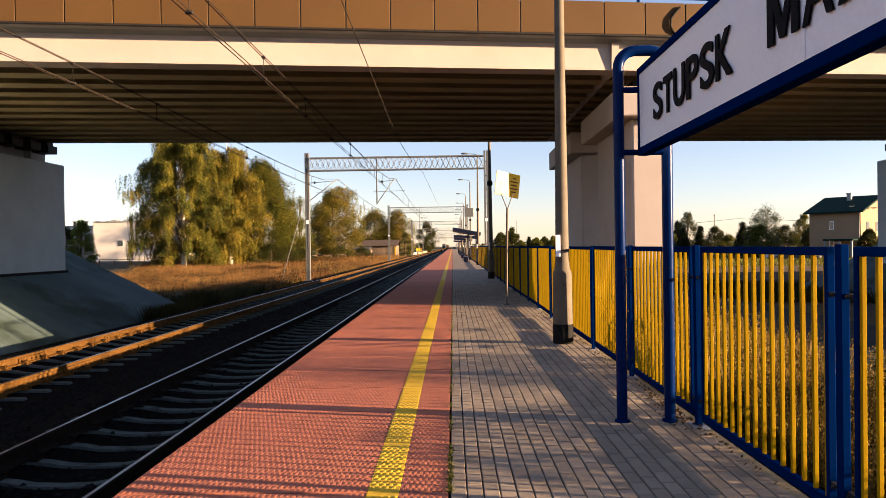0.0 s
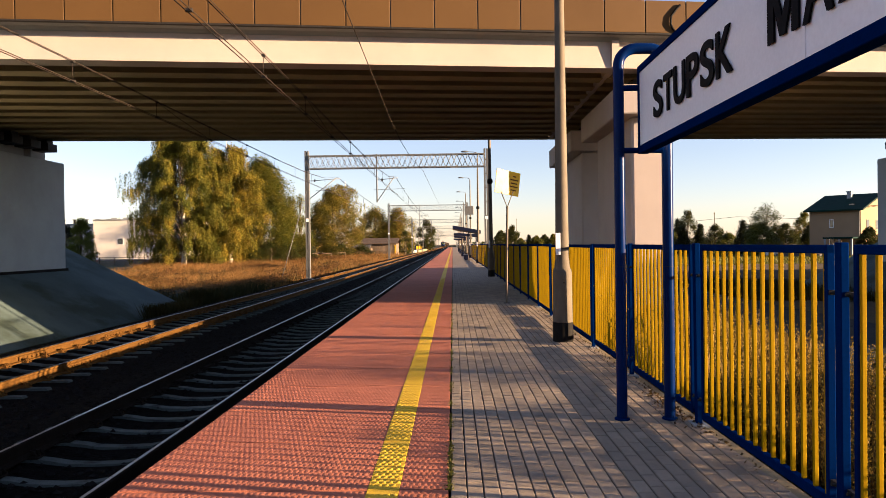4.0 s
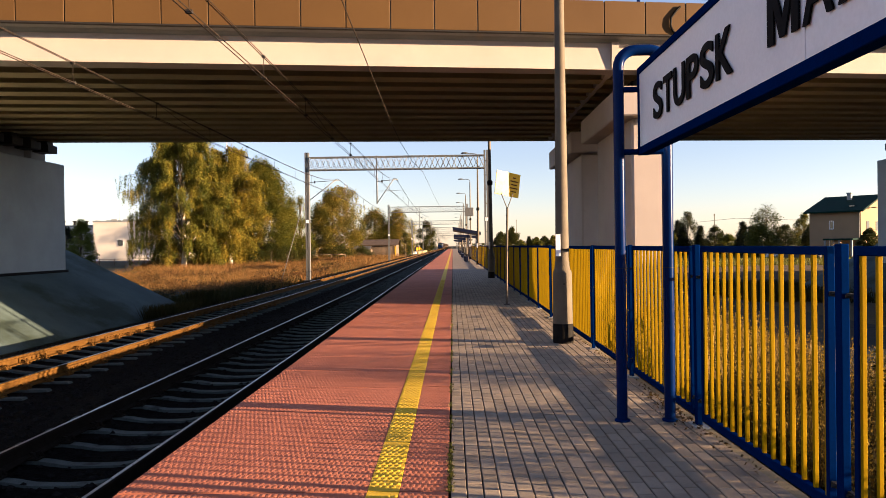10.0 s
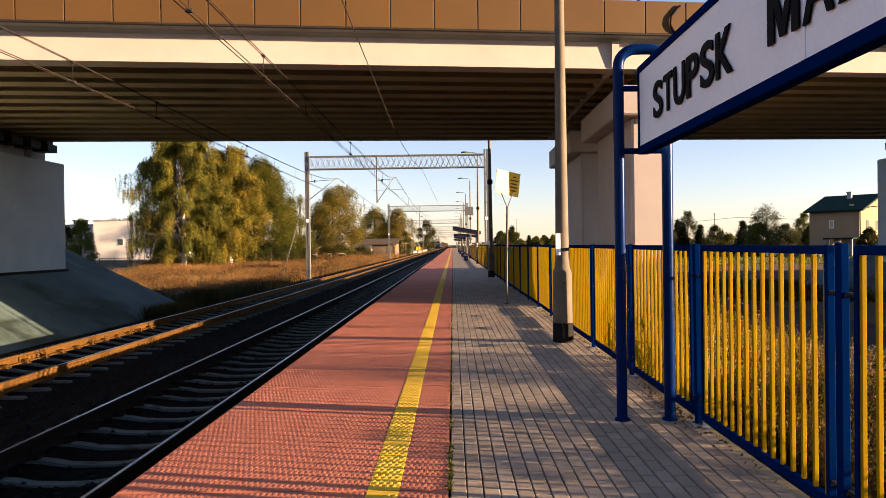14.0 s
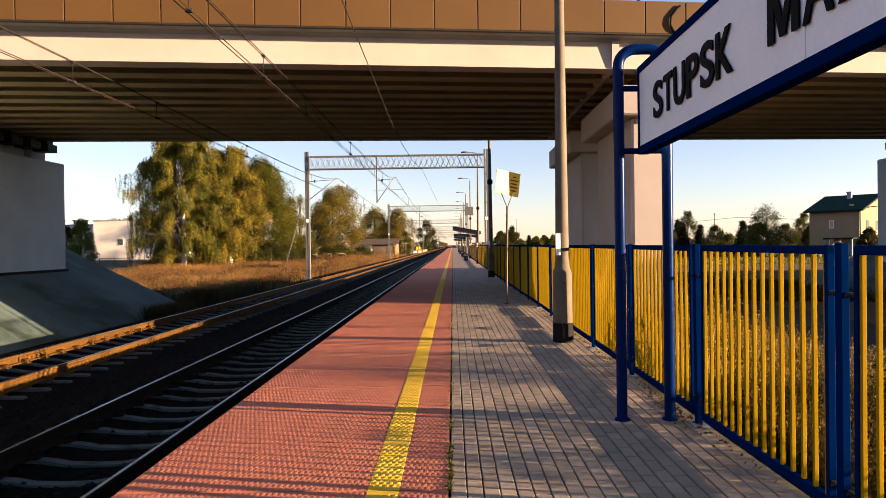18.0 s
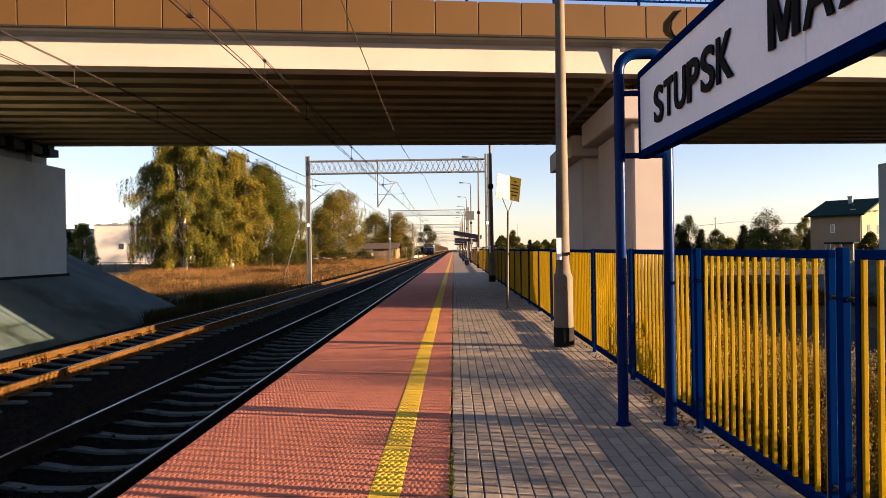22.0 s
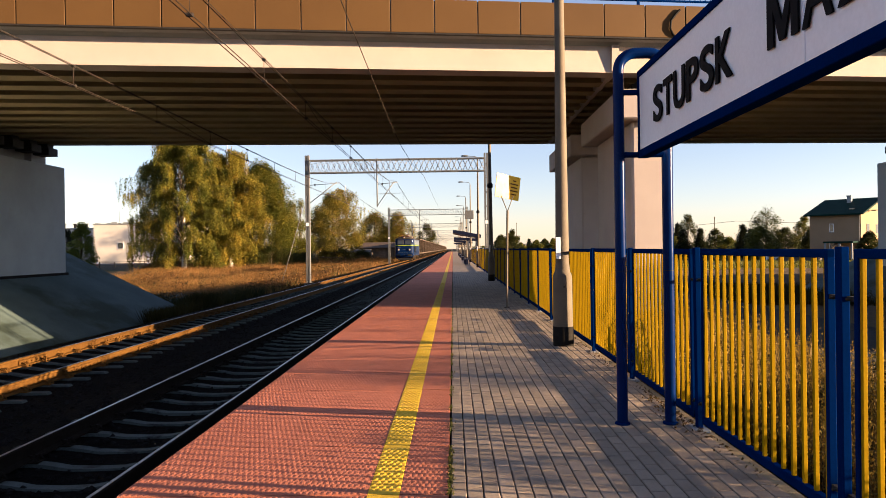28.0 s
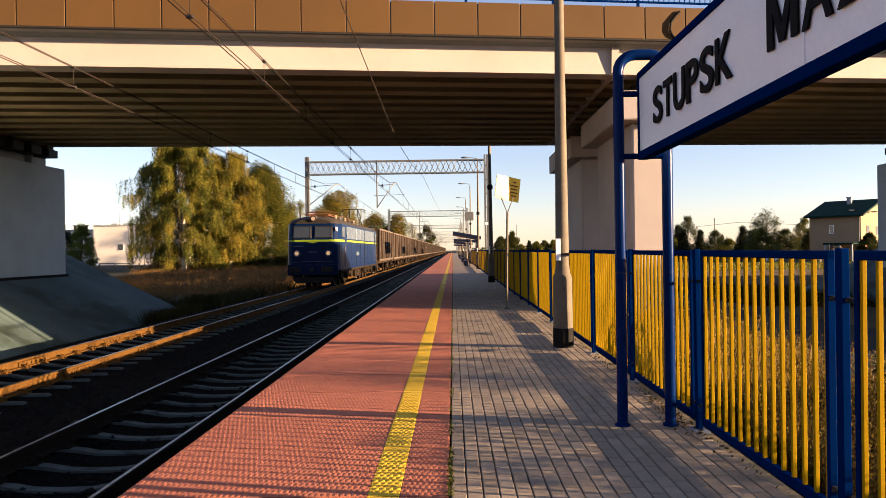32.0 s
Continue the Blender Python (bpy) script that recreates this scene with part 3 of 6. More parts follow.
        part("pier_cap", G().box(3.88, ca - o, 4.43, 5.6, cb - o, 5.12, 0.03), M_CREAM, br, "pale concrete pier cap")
    # Plinths coloured like dark steel to stand in for the corner's shade.
    bm = G().box(-0.2, -0.2, 0, 0.2, 0.2, 0.14, 0.01).box(-0.3, -0.3, -0.28, 0.3, 0.3, 0.0, 0.01).mesh("bearing", M_DARKSTEEL)
    for k in range(n):
        c = 0.28 + k * (BRIDGE_W - 0.56) / (n - 1)
        for x in (-15.2, 4.75, 18.1):
            ob = part("bearing", bm, None, br)
            ob.location = (x, c + skew_at(c) * x, zb - 0.14)
    # abutments
    for x, sgn in ((-14.75, -1), (17.5, 1)):
        xa, xb = sorted((x, x + sgn * 1.4))
        part("abutment", sheared(G().box(xa, -0.9, -1.0, xb, BRIDGE_W + 0.15, 4.72, 0.03)), M_WALL, br, "grey concrete abutment wall in shade")
        xc, xd = sorted((x + sgn * 1.0, x + sgn * 1.5))
        part("back_wall", sheared(G().box(xc, -0.6, 4.7, xd, BRIDGE_W + 0.2, zb + 0.7)), M_CONC, br)
    # short wing panel that closes the beam ends on the left side
    part("end_block", sheared(G().box(-17.0, BRIDGE_W - 0.6, 4.85, -15.5, BRIDGE_W + 0.25, zb + 0.62, 0.02)), M_CONC, br)
    # Dark strip drawn in place of the shadow line along the wall's foot.
    part("foot_joint", sheared(G().box(-14.78, -0.96, 0.46, -14.69, BRIDGE_W + 0.20, 0.74)), M_TAR, br, "dark strip standing in for the shadow line at the wall's foot")
    part("drain_hose", sheared(G().tube([(5.32, -0.47, zb + 1.36), (5.22, -0.47, zb + 1.26), (5.10, -0.475, zb + 1.10), (5.08, -0.475, zb + 0.92), (5.14, -0.47, zb + 0.80), (5.24, -0.45, zb + 0.72)], 0.028, 8)), M_TAR, br, "looped dark drain hose")
    return br


build_bridge()


def build_slopes():
    """Paved cones in front of both abutments, rising behind them to the road's embankments."""
    for sgn, wall, foot, name in ((-1, -14.75, -11.3, "slope_west"), (1, 17.8, 14.35, "slope_east")):
        g, n = G(), 44
        ys = [-8 + 0.8 * i for i in range(72)]
        v = []
        for y in ys:
            for i in range(n):
                run = i * 0.5 if i < 36 else 17.5 + (i - 35) * 8.0
                x = foot + sgn * run
                yy = y + SKEW * x
                end = BRIDGE_Y + BRIDGE_W + (3.6 if sgn < 0 else 2.4) + SKEW * wall
                start = BRIDGE_Y - 2.9 + SKEW * wall
                out = max(yy - end - max(0.0, sgn * (x - wall)) * SKEW * sgn, start - yy, 0.0)
                v.append((x, yy, max(-1.3, min(-1.12 + 0.52 * run, 6.2) - 0.67 * out)))
        g.add(v, [(j * n + i, j * n + i + 1, (j + 1) * n + i + 1, (j + 1) * n + i) for j in range(len(ys) - 1) for i in range(n - 1)], True)
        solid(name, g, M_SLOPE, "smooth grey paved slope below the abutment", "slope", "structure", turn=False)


build_slopes()

# ---- fence along the platform ----
FENCE_X, F_STEP, F_TOP = 1.95, 2.05, 1.425


def build_fence():
    th = thing("fence_panel", "blue-framed fence panel with yellow upright bars", "fence", (FENCE_X, 3.47, 0), "platform fence")
    L = F_STEP
    part("post", G().box(-0.03, -0.03, -0.02, 0.012, 0.03, F_TOP + 0.012, 0.004), M_BLUE, th, "square blue post")
    part("post_footing", G().box(-0.07, -0.09, -0.02, 0.05, 0.09, 0.006, 0.006), M_CONC, th, "small concrete footing")
    a, b = 0.115, L - 0.105
    part("top_rail", G().box(-0.02, a, F_TOP - 0.046, 0.02, b, F_TOP, 0.004), M_BLUE, th)
    part("bottom_rail", G().box(-0.02, a, 0.06, 0.02, b, 0.12, 0.004), M_BLUE, th)
    for y in (a + 0.016, b - 0.016):
        part("stile", G().box(-0.0205, y - 0.016, 0.058, 0.0205, y + 0.016, F_TOP + 0.001, 0.004), M_BLUE, th)
    for y in (0.07, L - 0.065):
        for z in (0.2, 1.18):
            part("bracket", G().box(-0.012, y - 0.045, z - 0.012, 0.012, y + 0.045, z + 0.012).cyl((-0.034, y, z), (0.034, y, z), 0.008, n=6), M_DARKSTEEL, th, "dark steel fixing bracket")
    pm = G().box(-0.011, -0.011, 0.11, 0.011, 0.011, F_TOP - 0.042, 0.002).mesh("picket", M_YEL)
    for k in range(15):
        ob = part("picket", pm, None, th)
        ob.location = (0, a + 0.046 + (b - a - 0.092) * k / 14, 0)
    for i in list(range(-4, 0)) + list(range(1, 40)):
        copy_thing(th, pose(FENCE_X + 0.004 * random.uniform(-1, 1), 3.47 + F_STEP * i, 0.004 * random.uniform(-1, 1), random.uniform(-0.15, 0.15), random.uniform(-0.3, 0.3), 0))


build_fence()


# ---- station name board ----
def build_name_board():
    sb = thing("station_name_board", "white station name board with raised black letters on blue tube frames", "station sign", (1.565, 5.66, 0))
    for y in (0.0, -4.7):
        fr = part("tube_frame", G().tube([(-0.195, y, 0), (-0.195, y, 2.89)] + [(-0.195 + 0.14 * (1 - math.cos(a)), y, 2.89 + 0.14 * math.sin(a)) for a in [math.pi / 2 * k / 6 for k in range(1, 7)]]
                  + [(0.055 + 0.14 * math.sin(a), y, 2.89 + 0.14 * math.cos(a)) for a in [math.pi / 2 * k / 6 for k in range(0, 7)]] + [(0.195, y, 0)], 0.044, 16), M_BLUEGLOSS, sb, "arched blue tube frame")
        for z in (2.2, 2.71):
            part("crossbar", G().tube([(-0.195, y, z), (0.195, y, z)], 0.024, 10), M_BLUE, fr)
        for x in (-0.195, 0.195):
            part("ground_collar", G().lathe([(0.062, 0.0), (0.062, 0.012), (0.046, 0.02)], 16, (x, y, 0)), M_BLUE, fr)
            part("joint_seam", G().lathe([(0.0452, 0), (0.0452, 0.004)], 16, (x, y, 1.25)), M_DARKSTEEL, fr)
    y0, y1, z0, z1 = -4.62, -0.02, 2.225, 2.835
    part("board", G().box(-0.03, y0, z0, 0.03, y1, z1, 0.004), M_WHITE, sb, "flat white panel")
    bd = G().box(-0.042, y0 - 0.02, z0 - 0.055, 0.042, y1 + 0.02, z0 + 0.008, 0.004).box(-0.042, y0 - 0.02, z1 - 0.008, 0.042, y1 + 0.02, z1 + 0.045, 0.004)
    bd.box(-0.042, y1 - 0.008, z0, 0.042, y1 + 0.02, z1, 0.004).box(-0.042, y0 - 0.02, z0, 0.042, y0 + 0.008, z1, 0.004)
    part("border", bd, M_BLUE, sb, "blue edge frame")
    part("cover_strip", G().box(-0.034, -2.66, z0, -0.029, -2.657, z1), M_WHITE, sb, "fine joint between two sheets")
    # letters: built-in font, thick and slightly narrow
    at = -0.45
    for ch, wd in (("S", 0.248), ("T", 0.226), ("U", 0.258), ("P", 0.248), ("S", 0.248), ("K", 0.267), (" ", 0.385), ("M", 0.33), ("A", 0.275), ("Z", 0.26)):
        if ch != " ":
            cu = bpy.data.curves.new("letter", "FONT")
            cu.body, cu.size, cu.extrude, cu.offset = ch, 0.366, 0.005, 0.007
            tmp = bpy.data.objects.new("letter_outline", cu)
            scene.collection.objects.link(tmp)
            me = bpy.data.meshes.new_from_object(tmp.evaluated_get(bpy.context.evaluated_depsgraph_get()))
            bpy.data.objects.remove(tmp)
            co = [v.co.x for v in me.vertices]
            lo, hi = min(co), max(co)
            for v in me.vertices:
                v.co.x = (v.co.x - lo) / (hi - lo) * (wd - 0.035)
            if ch == "M":
                w, h, st = wd - 0.035, 0.264, 0.062
                me = G().prism([(0, 0), (0, h), (st * 1.2, h), (w / 2, h * 0.36), (w - st * 1.2, h), (w, h), (w, 0), (w - st, 0), (w - st, h * 0.66), (w / 2 + st * 0.42, h * 0.04), (w / 2 - st * 0.42, h * 0.04), (st, h * 0.66), (st, 0)], "z", -0.005, 0.005).mesh("letter")
            me.materials.append(M_BLACK)
            ob = part("letter", me, None, sb, "raised black letter " + ch)
            ob.matrix_basis = Matrix.Translation((-0.041, at, 2.382)) @ Matrix(((0, 0, -1, 0), (-1, 0, 0, 0), (0, 1, 0, 0), (0, 0, 0, 1)))
        at -= wd


build_name_board()


# ---- lamp posts along the platform ----
def build_lamps():
    lp = thing("platform_lamp", "tall tapered concrete lamp post with a thick base", "lamp post", (1.62, 10.24, 0), "platform lamps")
    base = part("base", G().lathe([(0.150, 0.2), (0.147, 0.35), (0.143, 0.98), (0.141, 1.03), (0.132, 1.065), (0.117, 1.085), (0.110, 1.15), (0.1065, 1.2)], 24), M_POLE, lp, "thick lower tube")
    part("foot", G().lathe([(0.152, -0.01), (0.152, 0.28), (0.148, 0.285)], 24), M_TAR, lp, "black tarred foot")
    part("hatch", G().box(-0.012, -0.16, 0.86, 0.012, -0.137, 0.885, 0.003), M_DARKSTEEL, base)
    part("shaft", G().lathe([(0.107, 1.10), (0.100, 1.25), (0.075, 4.3), (0.048, 8.2)], 20), M_POLE, lp)
    part("strap", G().lathe([(0.103, 1.36), (0.103, 1.385)], 20), M_DARKSTEEL, lp, "dark clamp strap")
    part("notice", G().box(-0.11, -0.118, 1.28, -0.04, -0.106, 1.60), M_WHITE, lp, "small white notice strip")
    part("arm", G().tube([(0, 0, 8.15), (0, 0, 8.3), (-0.08, 0, 8.4), (-0.3, 0, 8.45), (-0.75, 0, 8.47)], 0.026, 8), M_STEEL, lp)
    part("lamp_head", G().loft([[(-0.7 - 0.55 * t, w * s, 8.46 + h * s) for w, h in ((-0.11, -0.03), (0.11, -0.03), (0.13, 0.02), (0.07, 0.09), (-0.07, 0.09), (-0.13, 0.02))] for t, s in ((0, 0.6), (0.25, 1), (0.75, 1), (1, 0.5))]), M_STEEL, lp, "flat street lamp head")
    for k, (x, y) in enumerate(((1.70, 30.6), (1.93, 52.5), (1.90, 73.0), (1.85, 92.5), (1.85, 112.5), (1.85, 132.5), (1.85, 152.5), (1.85, 172.5), (1.85, 192.5), (1.85, 212.5), (1.62, -9.8))):
        other = copy_thing(lp, pose(x, y, 0, 0, random.uniform(-0.3, 0.3), 0))
        part("collar", G().lathe([(0.075, 4.1), (0.115, 4.14), (0.125, 4.22), (0.115, 4.3), (0.075, 4.34)], 16), M_TAR, other, "dark collar round the shaft")


build_lamps()


# ---- yellow notice on its leaning post ----
def build_notice():
    th = thing("notice_sign", "yellow notice board on a thin leaning forked post", "sign", (1.30, 16.85, 0))
    part("post", G().tube([(0, 0, -0.02), (0.02, 0, 1.2), (0.045, 0, 2.36)], 0.028, 10), M_POLE, th, "slender rusty white post")
    part("base_plate", G().box(-0.07, -0.05, 0, 0.07, 0.05, 0.012), M_DARKSTEEL, th)
    for x in (-0.1, 0.2):
        part("fork_arm", G().tube([(0.045, 0, 2.34), (x, 0.06, 2.73)], 0.012, 6), M_POLE, th)
    bd = part("board", G().box(-0.37, -0.008, -0.295, 0.37, 0.008, 0.295, 0.003), mat("notice_yellow", (0.7565, 0.445, 0.0178), (0.6942, 0.4005, 0.0178), 3, 0.35, fine=0.05), th, "yellow sheet with dark lettering bars")
    bd.matrix_basis = pose(0.08, 0.25, 2.96, 0, 0, 33) @ pose(0, 0, 0, 0, 8, 0)
    ink = mat("brown_ink", (0.12, 0.045, 0.006), (0.09, 0.035, 0.005), 5, 0.6, spec=0.05)
    for k, w in enumerate((0.1, 0.25, 0.2, 0.25, 0.17)):
        part("text_bar", G().box(0.19 - w / 2, -0.012, 0.165 - 0.085 * k, 0.19 + w / 2, -0.009, 0.195 - 0.085 * k), ink, bd, "dark bar of unreadable lettering")


build_notice()


# ---- overhead line ----
def lattice(g, xa, xb, za, zb_, y0, d, r=0.02, n=16):
    """A box girder of angle bars between two masts."""
    for y in (y0 - d, y0 + d):
        for z in (za, zb_):
            g.box(xa, y - 0.035, z - 0.035, xb, y + 0.035, z + 0.035)
        for k in range(n):
            x, w = xa + (xb - xa) * k / n, (xb - xa) / n
            g.cyl((x, y, za), (x + w / 2, y, zb_), r, n=5).cyl((x + w / 2, y, zb_), (x + w, y, za), r, n=5)
            g.cyl((x + w / 2, y, za), (x + w, y, zb_), r, n=5).cyl((x, y, zb_), (x + w / 2, y, za), r, n=5)
    for k in range(0, n + 1, 2):
        x = xa + (xb - xa) * k / n
        for z in (za, zb_):
            g.cyl((x, y0 - d, z), (x, y0 + d, z), r, n=5)
    return g


PORTALS = [46.4] + [105.7 + 60.5 * k for k in range(0, 7)]


def build_portals():
    pt = thing("catenary_portal", "grey lattice steel portal over both tracks", "catenary portal", (0, PORTALS[0], 0), "catenary portals")
    za, zb_ = 6.66, 7.50
    for x in (-9.75, 2.30):
        ms = part("mast", G().box(x - 0.14, -0.14, -0.9, x - 0.025, 0.14, 7.85).box(x + 0.025, -0.14, -0.9, x + 0.14, 0.14, 7.85), M_STEEL, pt, "paired steel channel mast")
        lac = G()
        for k in range(9):
            z = -0.5 + 0.95 * k
            for s in (-0.13, 0.13):
                lac.box(x - 0.1, s - 0.01, z, x + 0.1, s + 0.01, z + 0.06)
        part("battens", lac, M_STEEL, ms)
        part("footing", G().box(x - 0.28, -0.28, -1.3, x + 0.28, 0.28, -0.72 if x < 0 else -0.35, 0.03), M_POLE, ms, "concrete footing")
        part("number_plate", G().box(x - 0.1, -0.16, 3.1, x + 0.1, -0.145, 3.32), M_WHITE, ms)
    part("lattice_girder", lattice(G(), -9.6, 2.2, za, zb_, 0, 0.25, 0.014, 16), M_STEEL, pt)
    for x, z0 in ((-5.05, 4.35), (-9.6, 4.6)):
        hg = part("hanger", G().cyl((x, 0, zb_ + 0.1), (x, 0, z0), 0.045, n=8), M_STEEL, pt, "hanging support tube") if x > -9 else None
        par = hg or pt
        cx = NEAR_TRACK if x > -9 else FAR_TRACK
        part("bracket_tube", G().cyl((x, 0, z0 + 0.05), (cx - 0.1, 0, 6.05), 0.03, n=6).cyl((x, 0, 5.85), (cx + 0.15, 0, 5.98), 0.022, n=6), M_STEEL, par)
        part("insulator", G().lathe([(0.03, 0), (0.07, 0.02), (0.03, 0.05), (0.07, 0.08), (0.03, 0.11), (0.07, 0.14), (0.03, 0.17)], 10, (x + 0.35, 0, 5.78)), M_DARKSTEEL, par)
        part("steady_arm", G().tube([(cx - 1.2, 0, 5.2), (cx - 0.4, 0, 5.22), (cx + 0.15, 0, 4.83)], 0.016, 6).cyl((cx - 1.5, 0, 5.2), (cx + 0.6, 0, 5.25), 0.012, n=5), M_STEEL, par)
    for y in PORTALS[1:]:
        copy_thing(pt, pose(0, y, 0))
    # one stayed wire at the first mast
    solid("guy_wire", G().cyl((-9.75, 46.2, 5.2), (-9.6 - 1.2, 43.0, -0.8), 0.018, n=6), M_STEEL, "taut grey stay wire of the catenary mast", "stay wire")


build_portals()


def build_wires():
    """Contact and messenger wires with droppers, from mast to mast."""
    stops = [-15.7] + PORTALS
    for cx, zc, zm, name in ((NEAR_TRACK, 4.89, 5.33, "catenary_near_track"), (FAR_TRACK, 4.86, 5.27, "catenary_far_track")):
        wr = thing(name, "twin contact wire with messenger and droppers", "overhead wire", (cx, 0, 0))
        for d in (-0.04, 0.04):
            pts = [(d, y, zc) for y in [-30, 60, 170] + [200 + 20 * i for i in range(16)]]
            part("contact_wire", G().tube(pts, 0.009, 5), M_WIRE, wr)
            pts = []
            for a, b in zip(stops[:-1], stops[1:]):
                for k in range(12):
                    t = k / 12
                    y = a + (b - a) * t
                    s = (2 * t - 1) ** 2
                    top = 6.05
                    low = zm if a < 0 else 5.4
                    pts.append((d * 0.6, y, low + (top - low) * s ** (3 if a < 0 else 1)))
            part("messenger_wire", G().tube(pts, 0.009, 5), M_WIRE, wr)
        for a, b in zip(stops[:-1], stops[1:]):
            spots = [13.9 + 3.95 * k for k in range(-6, 8)] if a < 0 else [a + (b - a) * k / 9 for k in range(1, 9)]
            for y in spots:
                t = (y - a) / (b - a)
                if y > 180:
                    continue
                s = (2 * t - 1) ** 2
                low = zm if a < 0 else 5.4
                part("dropper", G().cyl((0, y, zc), (0, y, low + (6.05 - low) * s ** (3 if a < 0 else 1)), 0.007, n=5), M_WIRE, wr)
        # a slanting stitch below the bridge and clamps where the droppers hold
        part("stitch_wire", G().tube([(0, 17.9, zm), (0, 19.2, zm - 0.16), (0, 21.8, zc + 0.02)], 0.007, 5), M_WIRE, wr)
        for y in (9.95, 13.9, 17.9, 21.8, 25.75):
            part("clamp", G().box(-0.05, y - 0.03, zc - 0.02, 0.05, y + 0.03, zc + 0.03).box(-0.035, y - 0.03, zm - 0.03, 0.035, y + 0.03, zm + 0.02), M_DARKSTEEL, wr)
    solid("feeder_wire", G().tube([(-1.43, y, z) for y, z in ((-30, 7.5), (0, 5.25), (9.3, 4.73), (16.1, 4.42), (19.7, 4.39), (25, 4.55), (34.5, 5.15), (46.4, 5.35), (57, 5.5), (105.7, 6.6))], 0.008, 5), M_WIRE, "single slack wire hung under the bridge", "overhead wire")


build_wires()


# ---- litter along the fence foot ----
def build_litter():
    g, rng = G(), random.Random(21)
    for _ in range(520):
        y = rng.gauss(5.9, 0.5) if rng.random() < 0.45 else rng.uniform(4.0, 16.0)
        x = FENCE_X - abs(rng.gauss(0.02, 0.09 if abs(y - 5.9) < 0.8 else 0.045))
        r, a = rng.uniform(0.006, 0.02), rng.uniform(0, 6.28)
        u, w = Vector((math.cos(a) * r, math.sin(a) * r, rng.uniform(0, 0.012))), Vector((-math.sin(a) * r * 0.6, math.cos(a) * r * 0.6, rng.uniform(0, 0.01)))
        p = Vector((x, y, 0.006 + rng.random() * 0.008))
        g.add([p - u, p - w, p + u, p + w], [(0, 1, 2, 3)])
    solid("fallen_leaves", g, leafy("dead_leaves", (0.0356, 0.0223, 0.0107), (0.0801, 0.049, 0.0178), (0.0534, 0.049, 0.016)), "dry brown leaves along the fence foot", "fallen leaves", "stuff", turn=False)


build_litter()

# ---- the freight train on the far track ----
T_BLUE = mat("loco_blue", (0.0022, 0.0125, 0.052), (0.0018, 0.0095, 0.04), 1.5, 0.34, bump=0.0008, bscale=30, fine=0.08, spec=0.08, stain=(0.005, 0.007, 0.016), stain_at=0.66, stain_scale=2)
T_PALE = mat("loco_pale_side", (0.0841, 0.1081, 0.1442), (0.0625, 0.0817, 0.1106), 1.5, 0.4, bump=0.0008, bscale=30, fine=0.08, spec=0.35, stain=(0.1322, 0.1202, 0.1081), stain_at=0.66, stain_scale=2)
T_LIME = mat("loco_lime", (0.2225, 0.2937, 0.0133), (0.178, 0.2403, 0.0133), 3, 0.45, fine=0.05)
T_ROOF = mat("loco_roof", (0.036, 0.028, 0.021), (0.023, 0.019, 0.015), 2, 0.75, bump=0.001, bscale=40)
T_UNDER = mat("running_gear", (0.032, 0.022, 0.014), (0.014, 0.010, 0.007), 3, 0.85, bump=0.002, bscale=40, fine=0.3, spec=0.05)
T_RED = mat("pantograph_red", (0.1157, 0.0401, 0.0178), (0.0801, 0.0294, 0.016), 4, 0.6)
T_CREAM = mat("insulator_cream", (0.267, 0.2136, 0.1424), (0.2136, 0.1691, 0.1157), 4, 0.4)
T_GLASS = glassy("cab_glass", (0.03, 0.035, 0.04), 0.1, 0.6)
T_LAMP = glow("headlight_glow", (1.0, 0.58, 0.30), 0.09)
T_WAGON = mat("wagon_brown", (0.05, 0.036, 0.027), (0.03, 0.022, 0.017), 0.9, 0.8, bump=0.002, bscale=30, fine=0.25, spread=0.16, stain=(0.032, 0.017, 0.009), stain_at=0.55, stain_scale=0.9, spec=0.06)
T_RIB = mat("wagon_rib", (0.105, 0.08, 0.062), (0.066, 0.051, 0.04), 1.5, 0.75, fine=0.2, spread=0.15, spec=0.08)


def wheelset(parent, y, r, motor=False):
    g = G()
    for s in (-0.75, 0.75):
        g.cyl((s - 0.065 * (1 if s > 0 else -1), 0, 0), (s + 0.065 * (1 if s > 0 else -1), 0, 0), r, n=24)
        g.cyl((s - 0.085, 0, 0), (s - 0.065, 0, 0), r + 0.028 if s > 0 else r * 0.3, n=24)
        g.cyl((s + 0.065, 0, 0), (s + 0.085, 0, 0), r + 0.028 if s < 0 else r * 0.3, n=24)
        for k in range(6):
            a = k * math.pi / 3
            g.box(s * 1.0 - 0.01 + 0.07 * (1 if s > 0 else -1), 0.5 * r * math.cos(a) - 0.05, 0.5 * r * math.sin(a) - 0.05, s + 0.01 + 0.07 * (1 if s > 0 else -1), 0.5 * r * math.cos(a) + 0.05, 0.5 * r * math.sin(a) + 0.05)
    g.cyl((-0.75, 0, 0), (0.75, 0, 0), 0.08, n=10)
    ob = part("wheelset", g, T_UNDER, parent, "pair of steel wheels on an axle")
    ob.location = (0, y, r)
    return ob


def body_ring(y, w, zl, zt, crown, n=6, nose=0.0):
    """A cross-section of the engine's body: straight sides and a vaulted roof."""
    r = [(-w, y, zl), (w, y, zl), (w, y, zt)]
    for k in range(1, n):
        a = math.pi * k / n
        r.append((w * math.cos(a), y, zt + crown * math.sin(a)))
    return r + [(-w, y, zt)]


